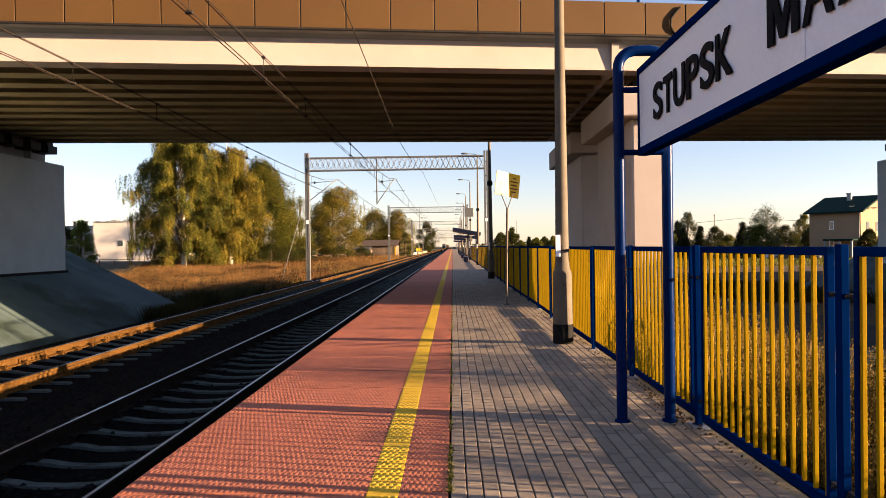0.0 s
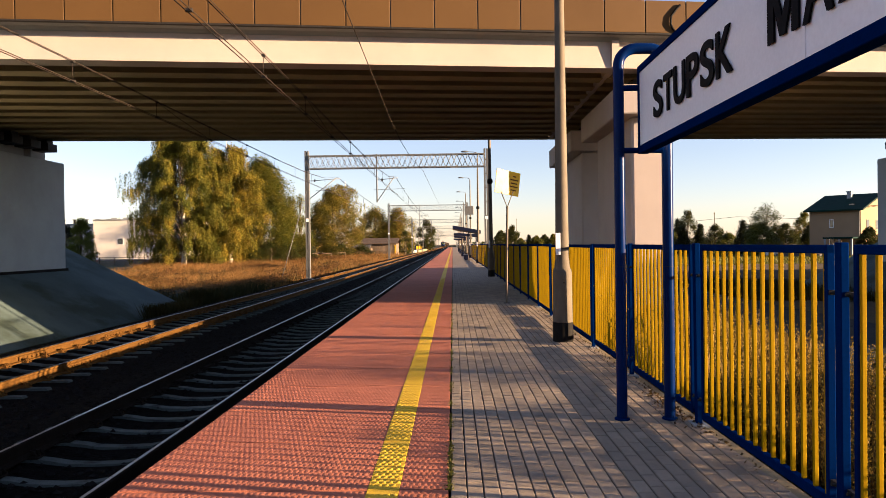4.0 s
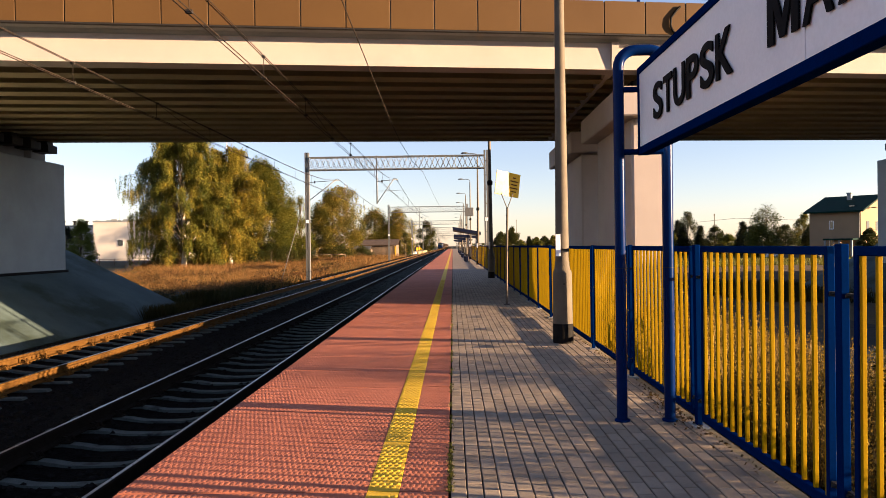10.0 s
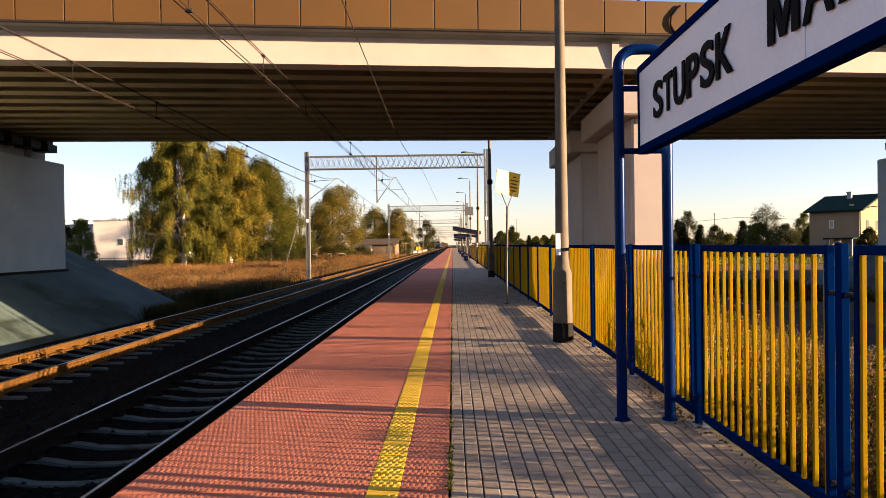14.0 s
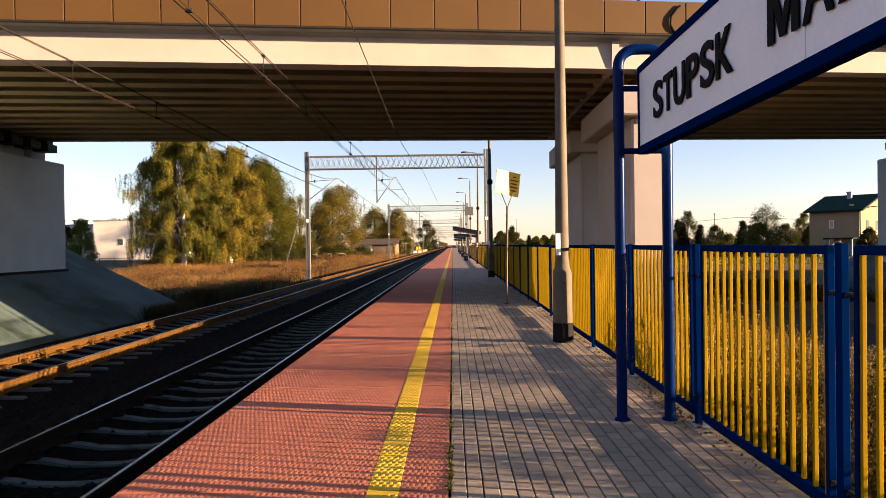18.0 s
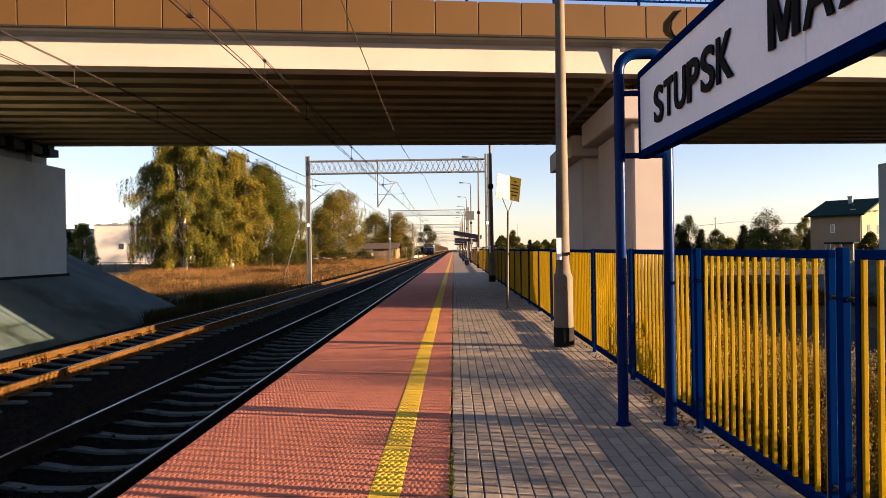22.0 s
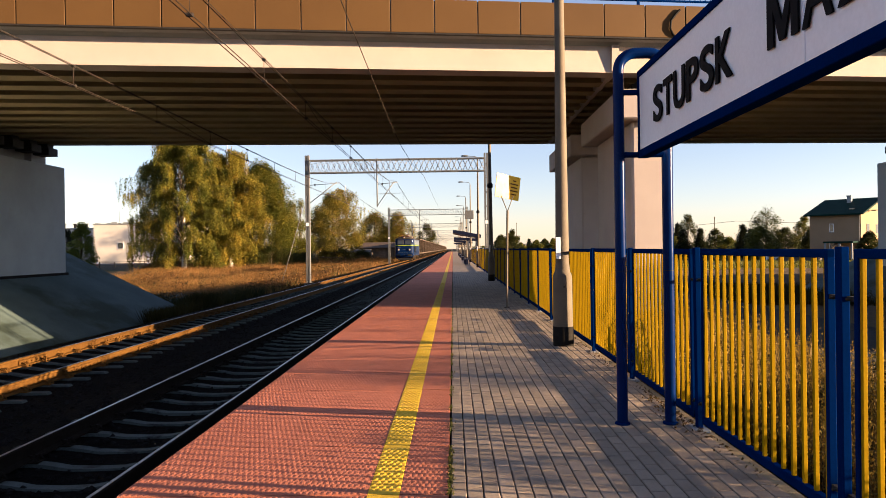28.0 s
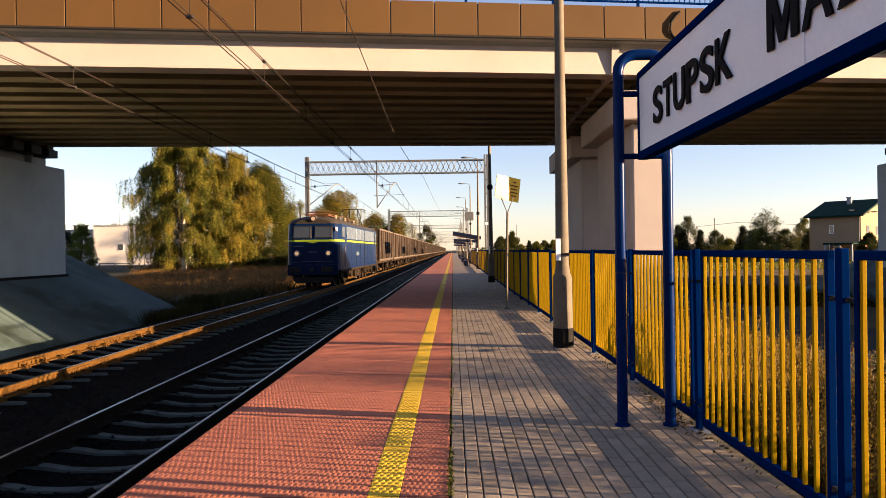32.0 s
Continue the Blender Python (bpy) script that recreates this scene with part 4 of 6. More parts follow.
def build_loco():
    lo = thing("locomotive", "blue electric locomotive with lime stripe and lit round headlights", "locomotive", (FAR_TRACK, 604, RAIL))
    W, L = 1.5, 18.6
    # the body narrows and leans back a little at both cabs
    def rings(za, zb, off=0.0, roof=None):
        out = []
        for y, w in ((0.0, 0.66), (0.05, 0.78), (0.16, 0.89), (0.38, 0.965), (0.8, 1.0), (L - 0.8, 1.0), (L - 0.38, 0.965), (L - 0.16, 0.89), (L - 0.05, 0.78), (L, 0.66)):
            ww = W * w + off
            if roof:
                out.append(body_ring(y + (0.26 if y < 0.5 else -0.26 if y > L - 0.5 else 0), ww * 0.985, za, zb, roof * (0.6 + 0.4 * min(1.0, min(y, L - y) / 0.6))))
            else:
                lean = lambda z: (max(0.0, z - 2.6) * 0.22) * (1 if y < 0.7 else -1 if y > L - 0.7 else 0)
                out.append([(-ww, y + lean(za), za), (ww, y + lean(za), za), (ww, y + lean(zb), zb), (-ww, y + lean(zb), zb)])
        return out
    part("lower_body", G().loft(rings(0.98, 2.56), False), T_BLUE, lo, "deep blue lower body")
    stripe = part("stripe", G().loft(rings(2.56, 2.67, 0.006), False), T_LIME, lo, "lime yellow stripe round the body")
    part("chevron", G().add([(-0.4, -0.002, 2.57), (0.4, -0.002, 2.57), (0.0, -0.002, 2.47), (-0.4, -0.03, 2.57), (0.4, -0.03, 2.57), (0.0, -0.03, 2.47)], [(0, 1, 2), (3, 5, 4), (0, 3, 4, 1), (1, 4, 5, 2), (2, 5, 3, 0)]), T_LIME, stripe)
    up = part("upper_body", G().loft(rings(2.67, 3.56), False), T_BLUE, lo, "blue upper body")
    part("roof", G().loft(rings(3.56, 3.58, 0.0, 0.42), True), T_ROOF, lo, "grimy vaulted brown roof")
    # front windows, side windows, pale side panels
    for yy, sg in ((0.0, 1), (L, -1)):
        for x in (-0.58, 0.58):
            q = [(x - 0.47, 2.80), (x + 0.47, 2.80), (x + 0.45, 3.38), (x - 0.45, 3.38)]
            ln = lambda z: yy + sg * (max(0, z - 2.6) * 0.22)
            fr = G().add([(u * 1.0 + (0.05 if u > x else -0.05), ln(w) - sg * 0.02, w + (0.05 if w > 3 else -0.05)) for u, w in q] + [(u, ln(w) - sg * 0.05, w) for u, w in q],
                         [(0, 1, 5, 4), (1, 2, 6, 5), (2, 3, 7, 6), (3, 0, 4, 7)])
            wf = part("window_frame", fr, M_DARKSTEEL, up, "dark rubber window surround")
            part("windscreen", G().add([(u, ln(w) - sg * 0.035, w) for u, w in q], [(0, 1, 2, 3)]), T_GLASS, wf, "dark cab window")
        for s in (-1, 1):
            part("cab_side_window", G().box(s * (W + 0.008) - 0.012, yy + sg * 1.2 - 0.36, 2.82, s * (W + 0.008) + 0.012, yy + sg * 1.2 + 0.36, 3.38, 0.01), T_GLASS, up)
            part("cab_door", G().box(s * (W + 0.004) - 0.012, yy + sg * 1.98 - 0.33, 1.2, s * (W + 0.004) + 0.012, yy + sg * 1.98 + 0.33, 3.38, 0.01), T_BLUE, lo, "blue cab door")
            if s > 0:
                part("corner_box", G().box(1.22, yy + sg * 0.16 - 0.08, 3.14, 1.36, yy + sg * 0.16 + 0.08, 3.36, 0.03), M_WHITE, up, "small white box at the cab corner")
            part("handrail", G().tube([(s * (W + 0.06), yy + sg * 1.58, 1.1), (s * (W + 0.06), yy + sg * 1.58, 2.3)], 0.018, 6), T_CREAM, lo)
            hl = part("headlight", G().cyl((s * 0.86, yy - sg * 0.10, 1.93), (s * 0.86, yy + sg * 0.15, 1.93), 0.17, 0.20, 20), T_PALE, lo, "round headlight housing")
            part("lens", G().cyl((s * 0.86, yy - sg * 0.115, 1.93), (s * 0.86, yy - sg * 0.09, 1.93), 0.105, 0.115, 20), T_LAMP if sg > 0 else T_GLASS, hl, "glowing lamp glass" if sg > 0 else "dark lamp glass")
            part("buffer", G().box(s * 0.875 - 0.31, min(yy - sg * 0.62, yy - sg * 0.56), 0.9, s * 0.875 + 0.31, max(yy - sg * 0.62, yy - sg * 0.56), 1.22, 0.02).cyl((s * 0.875, yy - sg * 0.56, 1.05), (s * 0.875, yy + sg * 0.1, 1.05), 0.10, 0.13, 12), M_DARKSTEEL, lo, "steel buffer with a wide flat head")
        part("upper_headlight", G().cyl((0, yy + sg * 0.20, 3.84), (0, yy + sg * 0.75, 3.84), 0.16, 0.2, 18), T_ROOF, lo, "roof headlight housing")
        part("upper_lens", G().cyl((0, yy + sg * 0.185, 3.84), (0, yy + sg * 0.205, 3.84), 0.11, n=18), T_LAMP if sg > 0 else T_GLASS, lo)
        part("coupling_hook", G().box(-0.08, yy - sg * 0.3 - 0.12, 0.95, 0.08, yy - sg * 0.3 + 0.12, 1.15, 0.03), M_DARKSTEEL, lo)
        part("buffer_beam", G().box(-1.38, yy - 0.06, 0.72, 1.38, yy + 0.06, 1.32, 0.02), T_BLUE, lo)
        part("plough", G().prism([(-0.95, 0.3), (0.95, 0.3), (1.15, 0.62), (-1.15, 0.62)], "y", yy + sg * 0.02 - 0.04, yy + sg * 0.02 + 0.04), M_DARKSTEEL, lo, "dark rail guard")
        part("grab_rail", G().tube([(-1.1, yy - sg * 0.06, 1.45), (-0.4, yy - sg * 0.08, 1.47), (0.4, yy - sg * 0.08, 1.47), (1.1, yy - sg * 0.06, 1.45)], 0.011, 6), T_PALE, lo)
        part("number_bar", G().box(-1.05, yy - 0.012, 2.30, -0.5, yy + 0.012, 2.345), T_PALE, lo, "bar of unreadable number")
        part("name_bar", G().box(-0.24, yy - 0.012, 1.98, 0.24, yy + 0.012, 2.02), T_PALE, lo, "bar of unreadable lettering")
    for s in (-1, 1):
        for k in range(7):
            y0 = 2.5 + k * 1.98
            pl = part("side_panel", G().box(s * (W + 0.003) - 0.01, y0, 2.74, s * (W + 0.003) + 0.01, y0 + 1.95, 3.46, 0.012), T_PALE, up, "pale grey-blue louvre panel")
            lv = G()
            for j in range(9):
                lv.box(s * (W + 0.012) - 0.01, y0 + 0.1, 2.80 + j * 0.07, s * (W + 0.012) + 0.01, y0 + 1.85, 2.82 + j * 0.07)
            part("louvre", lv, T_PALE, pl)
            part("seam", G().box(s * W - 0.004, y0 - 0.14, 1.0, s * W + 0.006 * s + 0.004, y0 - 0.12, 2.56), M_DARKSTEEL, lo)
        part("side_bars", G().box(s * (W + 0.002) - 0.006, 6.3, 1.75, s * (W + 0.002) + 0.006, 7.6, 1.98), T_PALE, lo, "pale bars of unreadable side lettering")
        part("sill", G().box(s * (W - 0.02) - 0.03, 0.4, 0.86, s * (W - 0.02) + 0.03, L - 0.4, 1.0, 0.01), T_UNDER, lo)
    # roof gear
    for k, y in enumerate((4.4, 6.4, 8.4, 10.4, 12.4)):
        part("roof_box", G().box(-0.55, y - 0.6, 3.94, 0.55, y + 0.6, 4.12, 0.03), T_ROOF, lo)
    for y in (3.9, 7.4, 11.4):
        for x in (-0.6, 0.6):
            part("insulator", G().lathe([(0.05, 0), (0.11, 0.05), (0.05, 0.1), (0.11, 0.15), (0.05, 0.2), (0.11, 0.25), (0.06, 0.34)], 10, (x, y, 3.86)), T_CREAM, lo)
    part("roof_cable", G().tube([(0.5, 2.4, 4.2), (0.5, 8.0, 4.22), (0.5, 15.0, 4.2)], 0.02, 6), T_RED, lo)
    pan = part("pantograph_folded", G().box(-0.62, 1.2, 4.06, -0.54, 3.6, 4.12).box(0.54, 1.2, 4.06, 0.62, 3.6, 4.12).box(-0.62, 1.2, 4.06, 0.62, 1.28, 4.12).box(-0.62, 3.52, 4.06, 0.62, 3.6, 4.12), T_RED, lo, "rusty red folded pantograph")
    part("pan_head", G().tube([(-0.95, 2.4, 4.2), (-0.7, 2.4, 4.33), (0.7, 2.4, 4.33), (0.95, 2.4, 4.2)], 0.03, 6).tube([(-0.7, 2.1, 4.30), (0.7, 2.1, 4.30)], 0.03, 6), T_RED, pan)
    for x in (-0.5, 0.5):
        part("pan_arm", G().tube([(x, 1.3, 4.08), (x * 0.6, 2.4, 4.24), (x, 3.5, 4.08)], 0.028, 6), T_RED, pan)
    pan = part("pantograph_raised", G().box(-0.62, L - 4.0, 3.92, -0.54, L - 1.6, 4.0).box(0.54, L - 4.0, 3.92, 0.62, L - 1.6, 4.0).box(-0.62, L - 4.0, 3.92, 0.62, L - 3.92, 4.0), T_RED, lo, "raised pantograph touching the wire")
    for x in (-0.55, 0.55):
        for ya, yb in ((-3.9, -2.0), (-1.7, -3.6)):
            part("pan_arm", G().tube([(x, L + ya, 4.0), (x * 0.8, L + yb, 4.65), (x * 0.55, L - 2.8, 5.24)], 0.036, 6), M_DARKSTEEL, pan)
    part("pan_head", G().tube([(-0.95, L - 2.8, 5.12), (-0.7, L - 2.8, 5.27), (0.7, L - 2.8, 5.27), (0.95, L - 2.8, 5.12)], 0.028, 6), M_DARKSTEEL, pan)
    # running gear
    wheels = []
    for c in (4.0, L - 4.0):
        bg = part("bogie_frame", G().box(-1.22, c - 2.6, 0.62, -1.06, c + 2.6, 0.92, 0.03).box(1.06, c - 2.6, 0.62, 1.22, c + 2.6, 0.92, 0.03).box(-1.1, c - 0.5, 0.5, 1.1, c + 0.5, 0.8), T_UNDER, lo, "brown grimy bogie frame")
        for d in (-1.75, 0.0, 1.75):
            wheels.append(wheelset(lo, c + d, 0.625))
            for s in (-1, 1):
                part("axle_box", G().box(s * 1.2 - 0.1, c + d - 0.2, 0.42, s * 1.2 + 0.1, c + d + 0.2, 0.82, 0.03), T_UNDER, bg)
                for e in (-0.36, 0.36):
                    part("coil_spring", G().lathe([(0.075, 0), (0.09, 0.05), (0.07, 0.1), (0.09, 0.15), (0.07, 0.2), (0.09, 0.25), (0.075, 0.3)], 8, (s * 1.22, c + d + e, 0.66)), T_UNDER, bg)
        for s in (-1, 1):
            part("sand_box", G().box(s * 1.25 - 0.12, c - 3.0, 0.5, s * 1.25 + 0.12, c - 2.65, 0.95, 0.03), T_UNDER, bg)
            part("step", G().box(s * 1.3 - 0.12, c + 2.7, 0.3, s * 1.3 + 0.12, c + 3.0, 0.34), T_CREAM, bg)
    part("equipment_box", G().box(-1.2, L / 2 - 1.3, 0.35, 1.2, L / 2 + 1.3, 0.98, 0.04), T_UNDER, lo)
    return lo, wheels


def build_wagon():
    wg = thing("freight_wagon", "high-sided brown steel goods wagon with upright ribs", "goods wagon", (FAR_TRACK, 640, RAIL), "train of goods wagons")
    L, W = 14.0, 1.42
    a, b = 0.65, L - 0.65
    for s in (-1, 1):
        sd = part("side_wall", G().box(s * W - 0.03, a, 1.28, s * W + 0.03, b, 3.86, 0.01), T_WAGON, wg, "rust-brown steel side wall")
        part("top_chord", G().box(s * W - 0.07, a - 0.03, 3.78, s * W + 0.09 * (1 if s > 0 else 0) + 0.02, b + 0.03, 3.92, 0.02), T_RIB, sd)
        part("bottom_chord", G().box(s * W - 0.07, a, 1.14, s * W + 0.07, b, 1.34, 0.02), T_RIB, sd)
        for k in range(8):
            y = a + (b - a) * k / 7
            part("rib", G().prism([(s * (W + 0.02), 1.3), (s * (W + 0.14), 1.34), (s * (W + 0.11), 3.8), (s * (W + 0.02), 3.84)], "y", y - 0.045, y + (0.075 if k in (0, 2, 5, 7) else 0.04)), T_RIB if k in (0, 2, 5, 7) else T_WAGON, sd)
        part("door_line", G().box(s * W - 0.035, L / 2 - 0.8, 2.55, s * W + 0.045, L / 2 + 0.8, 2.63), T_RIB, sd)
        part("plate_bar", G().box(s * (W + 0.01) - 0.03, 2.8, 1.62, s * (W + 0.01) + 0.03, 3.05, 1.78), M_DARKSTEEL, sd, "dark data panel")
    for y in (a, b):
        ew = part("end_wall", G().box(-W, y - 0.03, 1.28, W, y + 0.03, 3.86, 0.01), T_WAGON, wg)
        for k in range(4):
            x = -W + 2 * W * (k + 0.5) / 4
            part("rib", G().box(x - 0.06, y - 0.12, 1.3, x + 0.06, y + 0.12, 3.8), T_RIB, ew)
    part("floor", G().box(-W, a, 1.14, W, b, 1.28), T_WAGON, wg)
    part("underframe", G().box(-1.2, 0.35, 0.95, -1.0, L - 0.35, 1.16).box(1.0, 0.35, 0.95, 1.2, L - 0.35, 1.16).box(-0.25, 0.3, 0.85, 0.25, L - 0.3, 1.16).box(-1.3, 0.25, 0.85, 1.3, 0.45, 1.2).box(-1.3, L - 0.45, 0.85, 1.3, L - 0.25, 1.2), T_UNDER, wg)
    part("brake_gear", G().box(-0.9, 5.5, 0.5, 0.2, 6.4, 0.9, 0.03).cyl((0.3, 7.2, 0.72), (0.3, 8.4, 0.72), 0.2, n=12).box(-1.25, 7.0, 0.55, -1.1, 8.0, 0.95), T_UNDER, wg)
    for y, d in ((0.0, 1), (L, -1)):
        for s in (-1, 1):
            part("buffer", G().cyl((s * 0.875, y, 1.05), (s * 0.875, y + d * 0.05, 1.05), 0.23, n=14).cyl((s * 0.875, y + d * 0.05, 1.05), (s * 0.875, y + d * 0.35, 1.05), 0.09, n=10), M_DARKSTEEL, wg)
    wheels = []
    for c in (2.5, L - 2.5):
        bg = part("bogie_frame", G().prism([(c - 1.3, 0.42), (c - 1.1, 0.42), (c - 0.55, 0.36), (c + 0.55, 0.36), (c + 1.1, 0.42), (c + 1.3, 0.42), (c + 1.3, 0.62), (c + 0.5, 0.82), (c - 0.5, 0.82), (c - 1.3, 0.62)], "x", -1.08, -0.98)
                  .prism([(c - 1.3, 0.42), (c - 1.1, 0.42), (c - 0.55, 0.36), (c + 0.55, 0.36), (c + 1.1, 0.42), (c + 1.3, 0.42), (c + 1.3, 0.62), (c + 0.5, 0.82), (c - 0.5, 0.82), (c - 1.3, 0.62)], "x", 0.98, 1.08).box(-1.0, c - 0.2, 0.45, 1.0, c + 0.2, 0.9), T_UNDER, wg, "cast steel bogie")
        for d in (-0.9, 0.9):
            wheels.append(wheelset(wg, c + d, 0.46))
            for s in (-1, 1):
                part("axle_box", G().box(s * 1.1 - 0.08, c + d - 0.15, 0.32, s * 1.1 + 0.08, c + d + 0.15, 0.62, 0.03), T_UNDER, bg)
    return wg, wheels


LOCO, LOCO_WHEELS = build_loco()
WAGON, WAGON_WHEELS = build_wagon()
WAGONS = [WAGON] + [copy_thing(WAGON, pose(FAR_TRACK, 640 + 14.1 * k, RAIL)) for k in range(1, 38)]
SPEED, Y_END = 17.75, 37.6


def motions():
    """The train rolls towards the camera at an even pace; its wheels turn with it."""
    way = lambda t: Y_END + SPEED * (32.0 - t)
    times = [0.0, 8.0, 16.0, 24.0, 32.0]
    walk(LOCO, [(t, pose(FAR_TRACK, way(t), RAIL)) for t in times])
    for k, wg in enumerate(WAGONS):
        walk(wg, [(t, pose(FAR_TRACK, way(t) + 19.9 + 14.1 * k, RAIL)) for t in times])
    rolling = [(w, 0.625) for w in LOCO_WHEELS]
    for wg in WAGONS[:3]:
        rolling += [(o, 0.46) for o in wg.children if o.name.startswith("wheelset")]
    for ob, r in rolling:
        x, y, z = ob.location
        step = 1 / 15 if r > 0.6 else 1 / 30
        rows = [i * step for i in range(int(round(32.0 / step)) + 1)]
        walk(ob, [(t, pose(x, y, z, math.degrees(SPEED * t / r) % 360.0)) for t in rows])

# ---- plants ----
L_BIRCH = leafy("birch_leaves", (0.032, 0.047, 0.007), (0.105, 0.108, 0.015), (0.28, 0.20, 0.026))
L_GOLD = leafy("golden_birch_leaves", (0.06, 0.065, 0.009), (0.175, 0.148, 0.018), (0.32, 0.215, 0.028))
L_OAK = leafy("oak_leaves", (0.0267, 0.0356, 0.0071), (0.0463, 0.0534, 0.0107), (0.0979, 0.0757, 0.016))
L_AUTUMN = leafy("autumn_leaves", (0.065, 0.068, 0.012), (0.155, 0.135, 0.022), (0.29, 0.185, 0.03))
L_OLIVE = leafy("olive_leaves", (0.036, 0.05, 0.007), (0.098, 0.103, 0.014), (0.20, 0.155, 0.02))
L_BUSH = leafy("bush_leaves", (0.07, 0.10, 0.013), (0.13, 0.16, 0.022), (0.2, 0.185, 0.026))
L_FIR = leafy("fir_needles", (0.0089, 0.0133, 0.0044), (0.0151, 0.0205, 0.0062), (0.0267, 0.0285, 0.0089))
M_BARK = mat("bark", (0.1068, 0.0801, 0.0534), (0.0623, 0.049, 0.0356), 3, 0.9, bump=0.01, bscale=18, fine=0.35)
M_BIRCHBARK = mat("birch_bark", (0.4895, 0.445, 0.3916), (0.356, 0.3204, 0.267), 2, 0.8, bump=0.004, bscale=20, fine=0.2, stain=(0.0445, 0.0401, 0.0356), stain_at=0.55, stain_scale=5)


def leaf(g, p, size, rng, droop=0.0):
    a, b = rng.uniform(0, 6.283), rng.uniform(-0.9, 0.9)
    u = Vector((math.cos(a), math.sin(a), b * 0.6 - droop)).normalized() * size
    w = Vector((-math.sin(a), math.cos(a), rng.uniform(-0.8, 0.8))).normalized() * size * 0.55
    g.add([p - u, p - w, p + u, p + w], [(0, 1, 2, 3)])


def tree(name, label, at, height, radius, leaves, bark, count, size, seed, crown_low=0.2, clumps=60, lean=0.0, fir=False):
    rng = random.Random(seed)
    th = thing(name, label, "tree", (*at, ground_z(*at) - 0.05, 0, 0, rng.uniform(0, 360)))
    r0 = height * 0.018 + 0.04
    tr = G().tube([(0, 0, 0), (0.02 * height, 0.01 * height, height * 0.3), (lean * height, 0.0, height * 0.62), (lean * height * 1.3, 0.01 * height, height * 0.93)], [r0, r0 * 0.8, r0 * 0.45, r0 * 0.1], 9)
    trunk = part("trunk", tr, bark, th)
    g, limbs = G(), G()
    if fir:
        rows = 30
        for i in range(rows):
            t = i / rows
            z = height * (crown_low + (1 - crown_low) * t)
            rr = radius * (1 - t) ** 0.85 * rng.uniform(0.85, 1.1)
            for k in range(max(6, int(13 * (1 - t)) + 4)):
                a = rng.uniform(0, 6.283)
                n = int(count / rows / 7)
                for j in range(n):
                    q = rng.random() ** 0.7
                    leaf(g, Vector((math.cos(a) * rr * q + rng.gauss(0, 0.11 * radius), math.sin(a) * rr * q + rng.gauss(0, 0.11 * radius), z - 0.38 * rr * q + rng.gauss(0, 0.03 * height))), size * rng.uniform(0.6, 1.2), rng, 0.3)
    else:
        for k in range(clumps):
            a = rng.uniform(0, 6.283)
            h = crown_low + (1 - crown_low) * rng.random() ** 1.05
            belly = math.sin(math.pi * min(1, max(0.12, (h - crown_low * 0.6 + 0.06) / (1.02 - crown_low * 0.6))) ** 0.8) ** 0.7
            q = rng.uniform(0.45, 1.0) ** 0.6
            d = radius * belly * q * (0.85 + 0.3 * noise.noise(Vector((math.cos(a) * 1.4, math.sin(a) * 1.4, h * 3 + seed))))
            c = Vector((math.cos(a) * d + lean * height * h, math.sin(a) * d, height * h))
            start = Vector((lean * height * h * 0.8, 0, height * max(0.12, h - 0.22 - 0.1 * q)))
            if k < 7:
                mid = start.lerp(c, 0.5) + Vector((0, 0, 0.04 * height))
                part("limb", G().tube([start, mid, c], [r0 * 0.3, r0 * 0.18, r0 * 0.04], 5, False), M_BARK, trunk)
            elif k < 26:
                mid = start.lerp(c, 0.5) + Vector((0, 0, 0.04 * height))
                limbs.tube([start, mid, c], [r0 * 0.22, r0 * 0.14, r0 * 0.04], 5, False)
            m = int(count / clumps * rng.uniform(0.6, 1.4))
            cr = radius * rng.uniform(0.2, 0.34)
            for j in range(m):
                v = Vector((rng.gauss(0, 1), rng.gauss(0, 1), rng.gauss(0, 0.8)))
                v = v.normalized() * cr * rng.random() ** 0.4
                leaf(g, c + v, size * rng.uniform(0.6, 1.2), rng)
        tagged(part("twig", limbs, M_BARK, trunk), kind="stuff")
    crown = new("crown", g.mesh("crown", leaves, False))
    crown.parent = th
    return th


